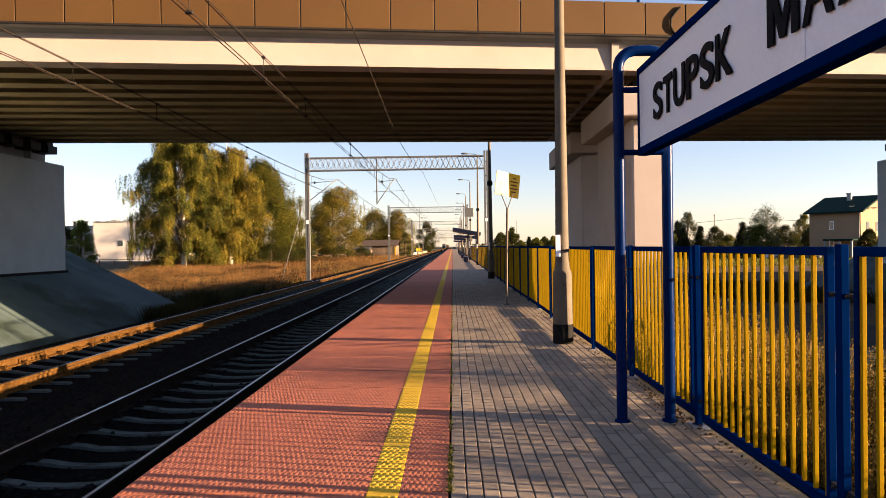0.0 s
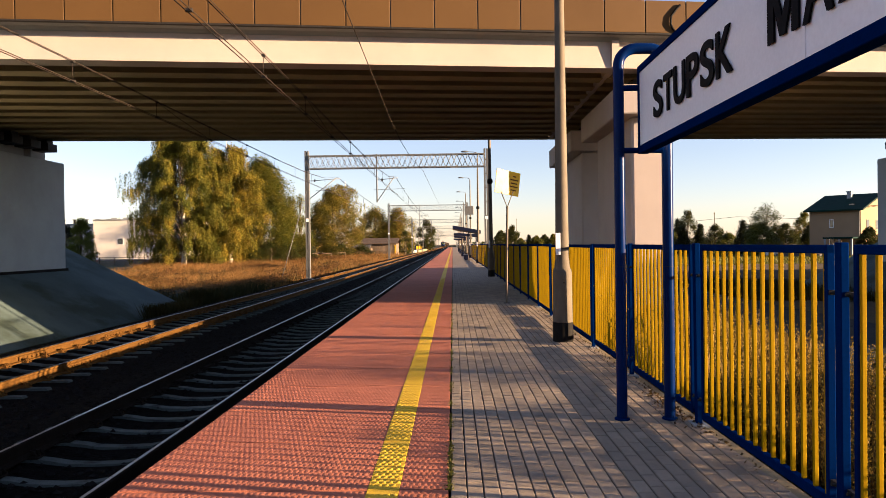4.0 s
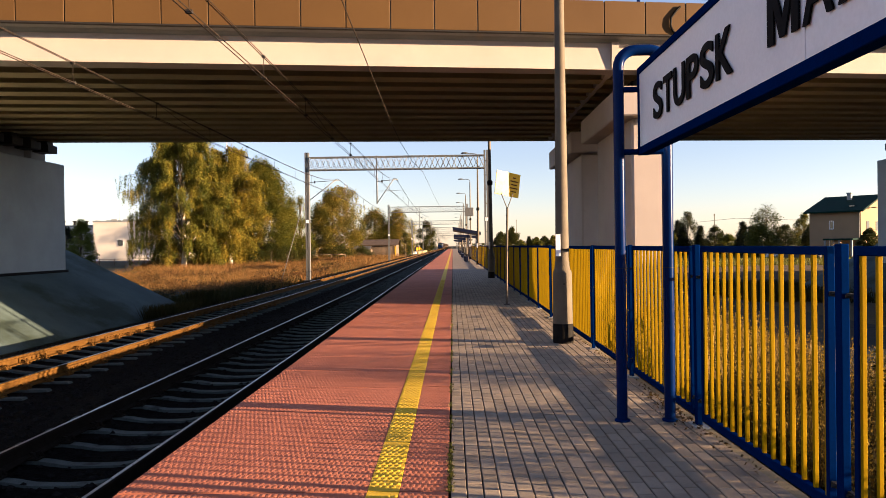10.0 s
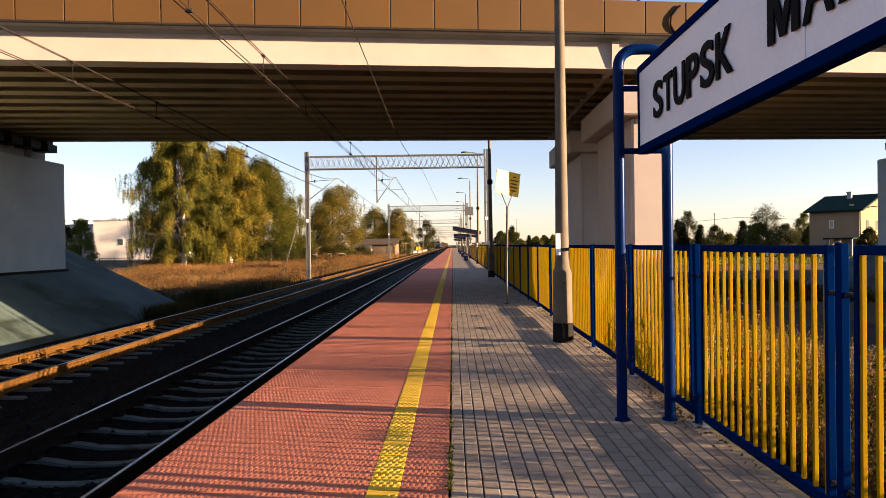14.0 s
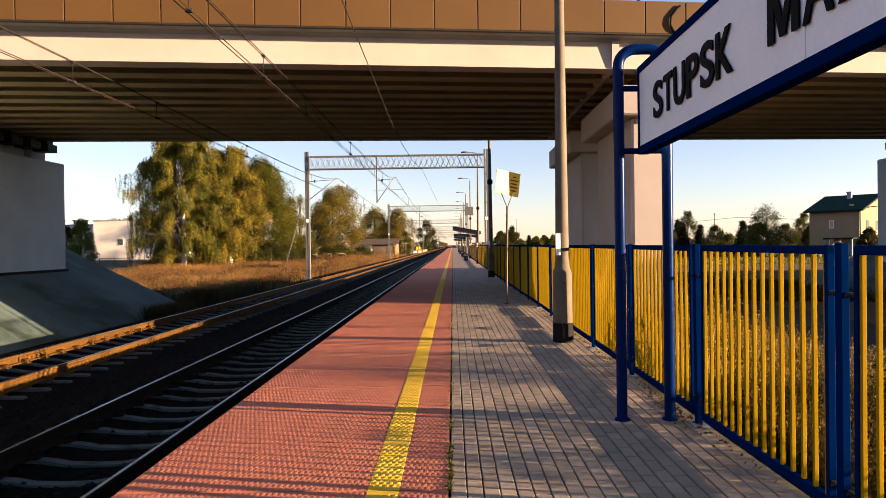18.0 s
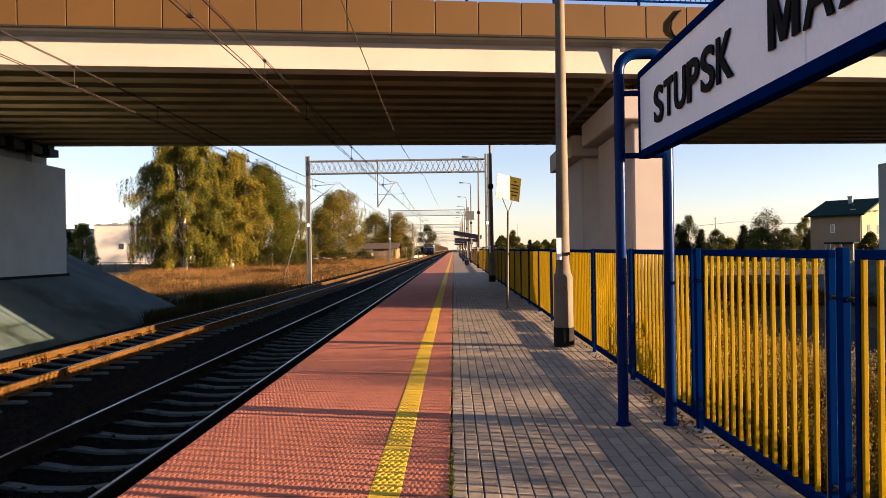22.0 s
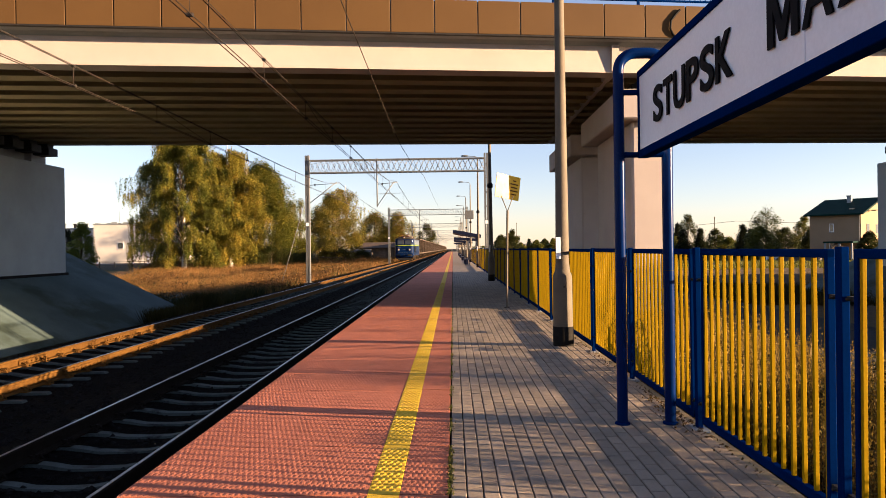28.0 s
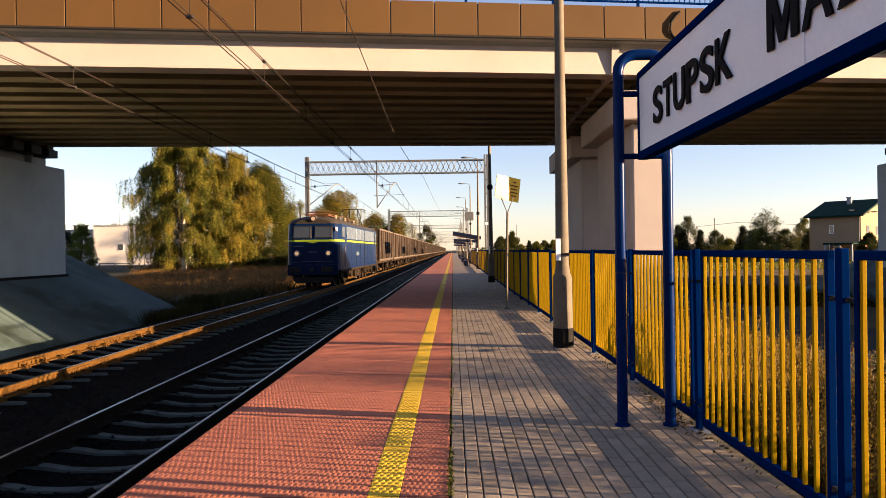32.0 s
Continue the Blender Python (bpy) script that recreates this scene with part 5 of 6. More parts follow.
def birch(name, label, at, height, radius, leaves, count, size, seed, low=0.06, boughs=70):
    """A birch: arching boughs with hanging strands of small leaves."""
    rng = random.Random(seed)
    th = thing(name, label, "tree", (*at, ground_z(*at) - 0.05))
    r0 = height * 0.016 + 0.04
    spine = lambda z: Vector((0.35 * math.sin(z * 0.21 + seed), 0.3 * math.sin(z * 0.17), z))
    trunk = part("trunk", G().tube([spine(height * k / 9) for k in range(10)], [r0 * (1 - 0.1 * k) + 0.015 for k in range(10)], 9), M_BIRCHBARK, th)
    g, limbs = G(), G()
    per = count / boughs
    for k in range(boughs):
        a = k * 2.39996 + rng.uniform(-0.4, 0.4)
        h = low + (0.98 - low) * ((k + 0.5) / boughs) ** 0.9
        belly = math.sin(math.pi * (0.16 + 0.80 * h)) ** 0.55
        reach = radius * belly * rng.uniform(0.55, 1.0) * (0.92 + 0.25 * noise.noise(Vector((math.cos(a) * 1.3, math.sin(a) * 1.3, h * 4 + seed))))
        z0, z1 = height * max(0.1, h - 0.16), height * h
        arch, sag = height * rng.uniform(0.03, 0.08), height * rng.uniform(0.02, 0.09)
        turn = rng.uniform(-0.35, 0.35)
        path = []
        for j in range(8):
            t = j / 7
            b = a + turn * t
            path.append(Vector((math.cos(b) * reach * t, math.sin(b) * reach * t, z0 + (z1 - z0) * t + arch * math.sin(math.pi * t) - sag * t ** 3)))
        rad = [r0 * 0.20 * (1 - 0.85 * j / 7) for j in range(8)]
        if k % 7 == 0:
            part("limb", G().tube(path, rad, 5, False), M_BARK, trunk)
        else:
            limbs.tube(path, rad, 4, False)
        left, hang = per * rng.uniform(0.6, 1.4), height * rng.uniform(0.07, 0.19)
        while left > 0:
            t = 1.0 - 0.72 * rng.random() ** 1.5
            i = min(6, int(t * 7))
            p = path[i].lerp(path[i + 1], t * 7 - i) + Vector((rng.gauss(0, 0.35), rng.gauss(0, 0.35), rng.gauss(0, 0.22)))
            ln = hang * rng.uniform(0.25, 1.0)
            m = max(5, int(ln / 0.085))
            swing = Vector((rng.gauss(0, 0.10), rng.gauss(0, 0.10), 0))
            for j in range(m):
                q = p + swing * (j / m) * ln + Vector((rng.gauss(0, 0.075), rng.gauss(0, 0.075), -ln * (j + rng.random()) / m))
                if q.z > 0.3:
                    leaf(g, q, size * rng.uniform(0.6, 1.2), rng, 0.7)
            left -= m
    tagged(part("twig", limbs, M_BARK, trunk), kind="stuff")
    crown = new("crown", g.mesh("crown", leaves, False))
    crown.parent = th
    return th


def put_trees():
    P = lambda px, y: ((px - 800.0) * y / 1220.0, y)
    # the big weeping birches beside the line
    birch("birch_tree", "large weeping birch with yellowing hanging foliage", P(318, 104), 22.2, 9.9, L_BIRCH, 165000, 0.148, 1, 0.08, 96)
    birch("birch_tree", "weeping birch turning yellow beside a larger one", P(402, 109), 19.8, 7.2, L_GOLD, 105000, 0.148, 2, 0.05, 80)
    tree("oak_tree", "dense green broadleaf tree behind the birches", P(460, 118), 16.9, 6.9, L_OLIVE, M_BARK, 92000, 0.18, 3, 0.02, 170)
    tree("broadleaf_tree", "lower green tree at the grove's end", P(512, 122), 11.0, 4.4, L_OLIVE, M_BARK, 26000, 0.15, 4, 0.02, 80)
    tree("broadleaf_tree", "thin young tree with sparse leaves", P(530, 126), 11.4, 2.8, L_BIRCH, M_BARK, 6000, 0.1, 41, 0.1, 40)
    tree("autumn_tree", "brown-green tree with a bare forked top", P(588, 134), 12.4, 6.2, L_AUTUMN, M_BARK, 54000, 0.175, 5, 0.03, 110)
    birch("birch_tree", "weeping birch with thin hanging top branches", P(610, 142), 15.8, 5.6, L_AUTUMN, 13000, 0.12, 6, 0.5, 34)
    tree("broadleaf_tree", "rounded tree behind the wooden barn", P(662, 185), 11.4, 6.4, L_AUTUMN, M_BARK, 34000, 0.2, 7, 0.05, 120)
    tree("autumn_tree", "rounded tree with orange-tinged leaves by the barn", P(703, 185), 11.4, 5.6, L_AUTUMN, M_BARK, 30000, 0.2, 8, 0.08, 120)
    tree("broadleaf_tree", "small dark tree beside the barn", P(716, 172), 5.7, 2.3, L_OAK, M_BARK, 5000, 0.12, 9, 0.02, 40)
    tree("broadleaf_tree", "tall rounded tree far along the line", P(754, 260), 11.0, 4.6, L_OAK, M_BARK, 10000, 0.28, 10, 0.08, 50)
    tree("broadleaf_tree", "round clipped green bush by the white building", P(138, 111), 7.3, 2.5, L_BUSH, M_BARK, 22000, 0.12, 11, 0.0, 110)
    tree("broadleaf_tree", "dark bush in front of the white building", P(112, 116), 6.3, 2.1, L_FIR, M_BARK, 9000, 0.13, 12, 0.0, 50)
    # dark undergrowth at the feet of the trees
    for i, (px, y, h, rr) in enumerate(((452, 110, 2.6, 2.2), (478, 112, 3.4, 2.4), (505, 114, 2.8, 2.6), (540, 118, 2.2, 2.4), (600, 128, 2.4, 2.8), (640, 134, 2.0, 2.6))):
        tree("shrub", "dark leafy shrub at the feet of the trees", P(px, y), h, rr, L_OAK, M_BARK, 5000, 0.11, 60 + i, 0.0, 50)
    # the field side
    for i, (px, y, h, r, kind) in enumerate(((1196, 120, 6.0, 1.6, 1), (1214, 124, 7.4, 2.5, 0), (1205, 110, 4.6, 2.2, 1), (1236, 118, 5.0, 1.7, 1), (1262, 128, 5.0, 2.2, 0), (1285, 120, 3.2, 2.4, 2),
                                             (1310, 112, 5.4, 1.9, 1), (1325, 108, 4.6, 2.4, 1), (1352, 106, 7.6, 3.4, 0), (1340, 98, 4.6, 3.0, 2), (1385, 104, 4.4, 2.4, 0), (1418, 112, 6.4, 2.3, 2), (1428, 108, 4.2, 1.8, 0), (1532, 84, 3.4, 1.6, 0),
                                             (885, 210, 5.6, 3.2, 0), (905, 215, 7.4, 2.8, 0), (935, 230, 5.0, 2.0, 1), (948, 220, 4.2, 2.4, 2), (962, 225, 4.6, 2.6, 0), (978, 215, 4.4, 2.6, 2), (1180, 118, 4.0, 2.2, 2), (920, 225, 3.4, 2.4, 2))):
        if kind == 1:
            tree("fir_tree", "dark pointed conifer at the field's edge", P(px, y), h, r, L_FIR, M_BARK, 10000, 0.12, 20 + i, fir=True, crown_low=0.02)
        else:
            tree("broadleaf_tree" if kind == 0 else "shrub", "dark broadleaf tree at the field's edge" if kind == 0 else "olive shrub at the field's edge", P(px, y), h, r, L_OAK if kind == 0 else L_BIRCH, M_BARK, 9500, 0.14 if y < 150 else 0.24, 20 + i, 0.03, 90)


put_trees()


def put_grass():
    """Dry tufts on the left, weeds behind the fence."""
    rng = random.Random(11)

    def blades(name, mtl, label, n, spot, tall, wide, seed=2.0, sparse=0.0):
        """Tufts of blades in patches; each kind has patches of its own."""
        g = G()
        for _ in range(n):
            x, y = spot()
            patch = noise.noise(Vector((x * 0.13, y * 0.09, seed))) + 0.7 * noise.noise(Vector((x * 0.5, y * 0.35, seed + 5)))
            if patch < sparse + rng.uniform(-0.25, 0.2):
                continue
            h = tall * rng.uniform(0.4, 1.0) * min(1.5, max(0.3, 0.65 + 0.9 * (patch - sparse)))
            a, w = rng.uniform(0, 3.14), wide * rng.uniform(0.6, 1.3)
            z = ground_z(x, y) - 0.03
            dx, dy = rng.gauss(0, 0.25) * h, rng.gauss(0, 0.25) * h
            ca, sa = math.cos(a) * w, math.sin(a) * w
            g.add([(x - ca * 1.3, y - sa * 1.3, z), (x + ca * 1.3, y + sa * 1.3, z), (x + dx, y + dy, z + h)], [(0, 1, 2)])
        solid(name, g, mtl, label, "grass", "stuff", turn=False)

    def left():
        y = 31 + 125 * rng.random() ** 1.4
        return rng.uniform(-10.4 - 0.36 * y, -10.2), y
    def beyond():
        y = 41 + 115 * rng.random() ** 1.3 + rng.uniform(-4, 4)
        return rng.uniform(-10.4 - 0.36 * y, -10.2), y

    def under():
        y = 25 + 22 * rng.random()
        if y < 30:
            return rng.uniform(-11.3, -10.2), y
        return rng.uniform(-10.8 - 0.36 * y, -10.3), y
    # Dark green weed tones, lowered so that the bridge's shade is in the colour.
    SHADE_TONED = leafy("shade_toned_weeds", (0.012, 0.015, 0.0035), (0.026, 0.026, 0.006), (0.055, 0.04, 0.010), 0.8)
    blades("shady_weeds", SHADE_TONED, "dark green weeds by the slope, darkened further in colour for shade", 40000, under, 0.62, 0.026, 60.0, -0.45)
    blades("dry_grass", M_DRY, "tall dry golden-brown grass beside the tracks", 110000, beyond, 0.8, 0.018, 2.0, -0.25)
    blades("russet_grass", leafy("russet_grass", (0.05, 0.022, 0.007), (0.19, 0.088, 0.024), (0.12, 0.064, 0.018), 0.8), "russet stems of dead weeds in the dry grass", 75000, beyond, 1.0, 0.014, 14.0, -0.02)
    blades("green_weeds", M_GREEN, "green and yellow weeds among dry grass", 60000, beyond, 0.65, 0.02, 27.0, 0.1)

    # feathery golden heads in drifts over the dry grass
    g = G()
    for _ in range(5200):
        x, y = beyond()
        lift = noise.noise(Vector((x * 0.16, y * 0.1, 70))) + 0.6 * noise.noise(Vector((x * 0.6, y * 0.4, 71)))
        if lift < rng.uniform(-0.5, 0.15):
            continue
        z, h = ground_z(x, y), 0.65 + 0.7 * max(0.0, lift) + rng.uniform(-0.15, 0.25)
        for _ in range(26):
            t = 0.45 + 0.55 * rng.random()
            leaf(g, Vector((x + rng.gauss(0, 0.28), y + rng.gauss(0, 0.28), z + h * t)), rng.uniform(0.025, 0.06), rng, -0.6)
    solid("grass_heads", g, leafy("straw_heads", (0.075, 0.036, 0.010), (0.175, 0.09, 0.025), (0.25, 0.15, 0.045), 0.8, 0.3, 0.25), "feathery golden heads over the dry grass", "grass", "stuff", turn=False)

    # leafy weeds that stand above the grass in loose groups
    g = G()
    for _ in range(1500):
        x, y = left()
        if noise.noise(Vector((x * 0.2, y * 0.12, 40))) < rng.uniform(-0.2, 0.25):
            continue
        z, h = ground_z(x, y), rng.uniform(0.7, 1.35)
        for _ in range(46):
            t = rng.random() ** 0.7
            leaf(g, Vector((x + rng.gauss(0, 0.2) * (1.1 - 0.6 * t), y + rng.gauss(0, 0.2) * (1.1 - 0.6 * t), z + h * t)), rng.uniform(0.03, 0.075), rng)
    solid("leafy_weeds", g, leafy("weed_leaves", (0.016, 0.019, 0.004), (0.04, 0.03, 0.008), (0.09, 0.05, 0.013), 0.8), "dark leafy weeds standing above the dry grass", "weeds", "stuff", turn=False)

    def right():
        y = 2.8 + 22 * rng.random() ** 1.8
        return 2.7 + (1.9 + 0.08 * y) * rng.random() ** 1.1, y
    # Near-black greens put the shade between the stalks into the colour.
    blades("field_weeds", leafy("shade_toned_deep_weeds", (0.006, 0.007, 0.0015), (0.012, 0.012, 0.003), (0.024, 0.018, 0.004), 0.8), "green weeds behind the fence, deep shade put into their colour", 30000, right, 0.5, 0.005, 33.0, -0.3)

    # tall dry weeds behind the fence: thin stalks, small seed heads above, leaves below
    stalks, heads, low = G(), G(), G()
    for i in range(5400):
        near = i >= 5200
        x, y = (rng.uniform(2.2, 2.75), rng.uniform(6.7, 8.8)) if near else right()
        lift = noise.noise(Vector((x * 0.8, y * 0.6, 3))) + 0.4 * noise.noise(Vector((x * 2.1, y * 1.7, 9)))
        if not near and lift < rng.uniform(-0.6, -0.1):
            continue
        z, tall = ground_z(x, y) - 0.02, (0.58 + 0.28 * lift + 0.2 * rng.random()) * (2.0 if near else 1.0)
        for _ in range(rng.randint(1, 3)):
            h = tall * rng.uniform(0.75, 1.1)
            lx, ly, a = rng.gauss(0, 0.16) * h, rng.gauss(0, 0.16) * h, rng.uniform(0, 3.14)
            ca, sa = math.cos(a) * 0.0032, math.sin(a) * 0.0032
            at = lambda t: Vector((x + lx * t * t, y + ly * t * t, z + h * t))
            p, q, e = at(0), at(0.55), at(1.0)
            stalks.add([(p.x - ca, p.y - sa, p.z), (p.x + ca, p.y + sa, p.z), (q.x + ca, q.y + sa, q.z), (e.x, e.y, e.z), (q.x - ca, q.y - sa, q.z)], [(0, 1, 2, 3, 4)])
            for _ in range(10):
                t = 0.5 + 0.5 * rng.random() ** 0.8
                leaf(heads, at(t) + Vector((rng.gauss(0, 0.014), rng.gauss(0, 0.014), rng.gauss(0, 0.02))), rng.uniform(0.006, 0.018), rng, -1.6)
        for _ in range(13):
            t = 0.15 + 0.55 * rng.random()
            leaf(low, Vector((x + rng.gauss(0, 0.09), y + rng.gauss(0, 0.09), z + tall * t)), rng.uniform(0.01, 0.026), rng)
    # a denser belt of leafy weeds further from the fence, mostly unseen, added to shade the pavers
    belt = G()
    for _ in range(3000):
        x, y = rng.uniform(4.1, 5.5), -7.5 + 14.5 * rng.random()
        h = (1.17 + 0.3 * noise.noise(Vector((x * 1.2, y * 0.9, 21)))) * (1.0 if y < 5.5 else 0.8)
        for _ in range(26):
            t = rng.random() ** 0.7
            leaf(belt, Vector((x + rng.gauss(0, 0.07), y + rng.gauss(0, 0.07), ground_z(x, y) + h * t)), rng.uniform(0.014, 0.036), rng)
    solid("shading_weed_belt", belt, leafy("belt_leaves", (0.02, 0.022, 0.005), (0.06, 0.05, 0.01), (0.12, 0.08, 0.018), 0.8), "mostly unseen belt of tall leafy weeds added to shade the pavers", "weeds", "stuff", turn=False)
    solid("weed_stalks", stalks, leafy("brown_stalks", (0.04, 0.024, 0.006), (0.11, 0.066, 0.016), (0.18, 0.12, 0.034), 0.8), "thin brown weed stalks behind the fence", "weeds", "stuff", turn=False)
    solid("weed_heads", heads, leafy("golden_heads", (0.055, 0.042, 0.007), (0.21, 0.135, 0.018), (0.28, 0.19, 0.032), 0.8, 0.4), "golden seed heads on weeds behind the fence", "weeds", "stuff", turn=False)
    solid("weed_leaves", low, leafy("olive_weed_leaves", (0.018, 0.022, 0.004), (0.06, 0.055, 0.01), (0.12, 0.09, 0.016), 0.8), "olive leaves low on the weeds behind the fence", "weeds", "stuff", turn=False)

    def right2():
        y = 60 + 75 * rng.random()
        return rng.uniform(6, 3 + 0.7 * y), y
    blades("field_grass", leafy("field_green", (0.05, 0.06, 0.009), (0.10, 0.10, 0.015), (0.15, 0.12, 0.026), 0.8), "short green grass of the open field", 30000, right2, 0.28, 0.05, 50.0, -0.6)

    def right3():
        y = 24 + 12 * rng.random()
        return rng.uniform(10.2, 24), y
    blades("shade_grass", SHADE_TONED, "rough grass below the bridge, its shade put into the colour", 14000, right3, 0.4, 0.02, 55.0, -0.4)


put_grass()


def build_sky_block_woods():
    """Unseen trees added behind the camera and across the tracks to block sky light, out of the sun's way."""
    rng = random.Random(77)
    g = G()
    for _ in range(9000):
        if rng.random() < 0.55:
            x, y = rng.uniform(-120, 8), rng.uniform(-85, -62)
        else:
            x, y = rng.uniform(-75, -55), rng.uniform(-70, 22)
        if rng.random() < 0.25:
            x, y = rng.uniform(105, 125), rng.uniform(-90, 40)
        leaf(g, Vector((x, y, -0.3 + (11.0 if x < 50 else 4.5) * rng.random() ** 0.8 * (0.8 + 0.3 * noise.noise(Vector((x * 0.1, y * 0.1, 1)))))), rng.uniform(0.7, 1.3), rng)
    solid("sky_block_woods", g, L_OAK, "unseen belt of trees added to block low sky light", "woods", "stuff", turn=False)


build_sky_block_woods()

# ---- buildings and the rest of the station ----
M_PLASTER = mat("white_plaster", (0.6408, 0.5874, 0.5162), (0.5518, 0.5073, 0.445), 0.25, 0.85, bump=0.003, bscale=20, fine=0.05, stain=(0.445, 0.4005, 0.3382), stain_at=0.66, stain_scale=0.3, world_space=True)
M_HOUSE = mat("house_plaster", (0.26, 0.18, 0.108), (0.225, 0.155, 0.092), 0.4, 0.85, fine=0.06, world_space=True)
M_ROOFGREEN = mat("green_roof", (0.005, 0.024, 0.018), (0.004, 0.018, 0.0135), 0.7, 0.7, fine=0.1, spec=0.04, world_space=True)
M_WOOD = mat("grey_wood", (0.175, 0.125, 0.085), (0.105, 0.078, 0.055), 1.2, 0.9, bump=0.004, bscale=12, fine=0.3, spread=0.2)
M_PANE = glassy("window_pane", (0.03, 0.035, 0.04), 0.08)
M_ASPH = mat("asphalt", (0.0757, 0.0712, 0.0668), (0.0579, 0.0534, 0.0516), 0.8, 0.9, bump=0.004, bscale=80, world_space=True)
# Shelter blue, darkened so that the shade on the roofs is in the colour.
M_SHADEBLUE = mat("shade_toned_blue", (0.0036, 0.0071, 0.0267), (0.0027, 0.0053, 0.0196), 3, 0.5, spec=0.2)
M_BRICKRED = mat("chimney_brick", (0.267, 0.1157, 0.0801), (0.1958, 0.089, 0.0623), 3, 0.9, world_space=True)
M_OLDROOF = mat("old_plank_roof", (0.105, 0.073, 0.052), (0.06, 0.043, 0.032), 1.6, 0.9, bump=0.004, bscale=10, fine=0.3, world_space=True)
PX = lambda px, y: (px - 800.0) * y / 1220.0


def window(parent, x, y, z, w, h, facing="y"):
    """A framed window set a little into a wall that faces the camera or the line."""
    d = (w / 2, 0.0) if facing == "y" else (0.0, w / 2)
    fr = part("window", G().box(x - d[0] - 0.06 * (facing == "y") - 0.04 * (facing == "x"), y - d[1] - 0.06 * (facing == "x") - 0.04 * (facing == "y"), z - 0.06, x + d[0] + 0.06 * (facing == "y") + 0.01, y + d[1] + 0.06 * (facing == "x") + 0.01, z + h + 0.06), M_WHITE, parent)
    part("pane", G().box(x - d[0] - 0.05 * (facing == "x"), y - d[1] - 0.05 * (facing == "y"), z, x + d[0], y + d[1], z + h), M_PANE, fr)
    part("sill", G().box(x - d[0] - 0.1, y - d[1] - 0.12, z - 0.12, x + d[0] + 0.06, y + d[1] + 0.02, z - 0.07), M_CONC, fr)
    return fr


def build_hall():
    """The flat white building beyond the field."""
    y = 150.0
    x0, x1, xm = PX(60, y), PX(318, y), PX(160, y)
    hl = thing("industrial_building", "long flat-roofed white plastered building", "building", (x0, y, -0.8))
    w, wm = x1 - x0, xm - x0
    part("wall", G().box(0, 1.5, -0.5, wm, 18, 7.6).box(wm, 0, -0.5, w, 18, 8.5), M_PLASTER, hl)
    part("roof", G().box(-0.2, 1.3, 7.6, wm, 18.2, 7.9).box(wm - 0.1, -0.15, 8.5, w + 0.2, 18.2, 8.72), M_CONC, hl, "flat roof edge")
    for k in range(5):
        part("roof_vent", G().box(2 + k * 2.6, 6, 7.8, 2.45 + k * 2.6, 6.5, 8.9).box(1.8 + k * 2.6, 5.9, 8.9, 2.65 + k * 2.6, 6.6, 9.06), M_DARKSTEEL, hl)
    for px in (178, 200):
        part("roof_box", G().box(PX(px, y) - x0 - 0.8, 5, 8.5, PX(px, y) - x0 + 0.6, 7, 9.3), M_CONC, hl)
    part("antenna", G().cyl((PX(183, y) - x0, 6, 8.5), (PX(183, y) - x0, 6, 12.0), 0.03, n=5), M_DARKSTEEL, hl)
    window(hl, PX(208, y) - x0, 0, 3.2, 1.2, 1.3)
    for px in (246, 262, 280, 300):
        window(hl, PX(px, y) - x0, 0, 2.4, 1.4, 1.6)
    for k in range(4):
        window(hl, 1.8 + k * 2.2, 1.5, 4.4, 1.5, 1.4)
    # striped posts and a low barrier by its yard
    for px in (166, 230, 257):
        bp = thing("striped_post", "short red and white striped post at the yard", "post", (PX(px, 126), 126, ground_z(PX(px, 126), 126)), "striped posts")
        for k in range(5):
            part("band", G().cyl((0, 0, 0.36 * k), (0, 0, 0.36 * k + 0.36), 0.15, n=8), M_WHITE if k % 2 else M_BRICKRED, bp)


build_hall()


def build_road_rail():
    """The rough lane across the field with its low wooden rail."""
    g = G()
    for a, b in ((-180, -80), (-80, -50), (-50, -34)):
        g.add([(a, 128, ground_z(a, 128) + 0.05), (b, 128, ground_z(b, 128) + 0.05), (b, 136, ground_z(b, 136) + 0.05), (a, 136, ground_z(a, 136) + 0.05)], [(0, 1, 2, 3)])
    solid("lane", g, M_ASPH, "grey asphalt lane beyond the field", "road", "structure", turn=False)
    rl = thing("wooden_rail", "low pale wooden post-and-rail barrier in the grass", "fence", (0, 116, 0))
    pm = G().box(-0.06, -0.06, -0.3, 0.06, 0.06, 1.0, 0.01).mesh("post", M_WOOD)
    xs = [PX(170, 116) + 2.4 * k for k in range(18)]
    for i, x in enumerate(xs):
        z = ground_z(x, 116 + 0.35 * i) + 0.15
        ob = part("post", pm, None, rl)
        ob.location = (x, 0.35 * i, z)
        if i:
            part("rail", G().tube([(xs[i - 1], 0.35 * (i - 1), z0 + 0.92), (x, 0.35 * i, z + 0.92)], 0.06, 6), M_WOOD, rl)
        z0 = z


build_road_rail()


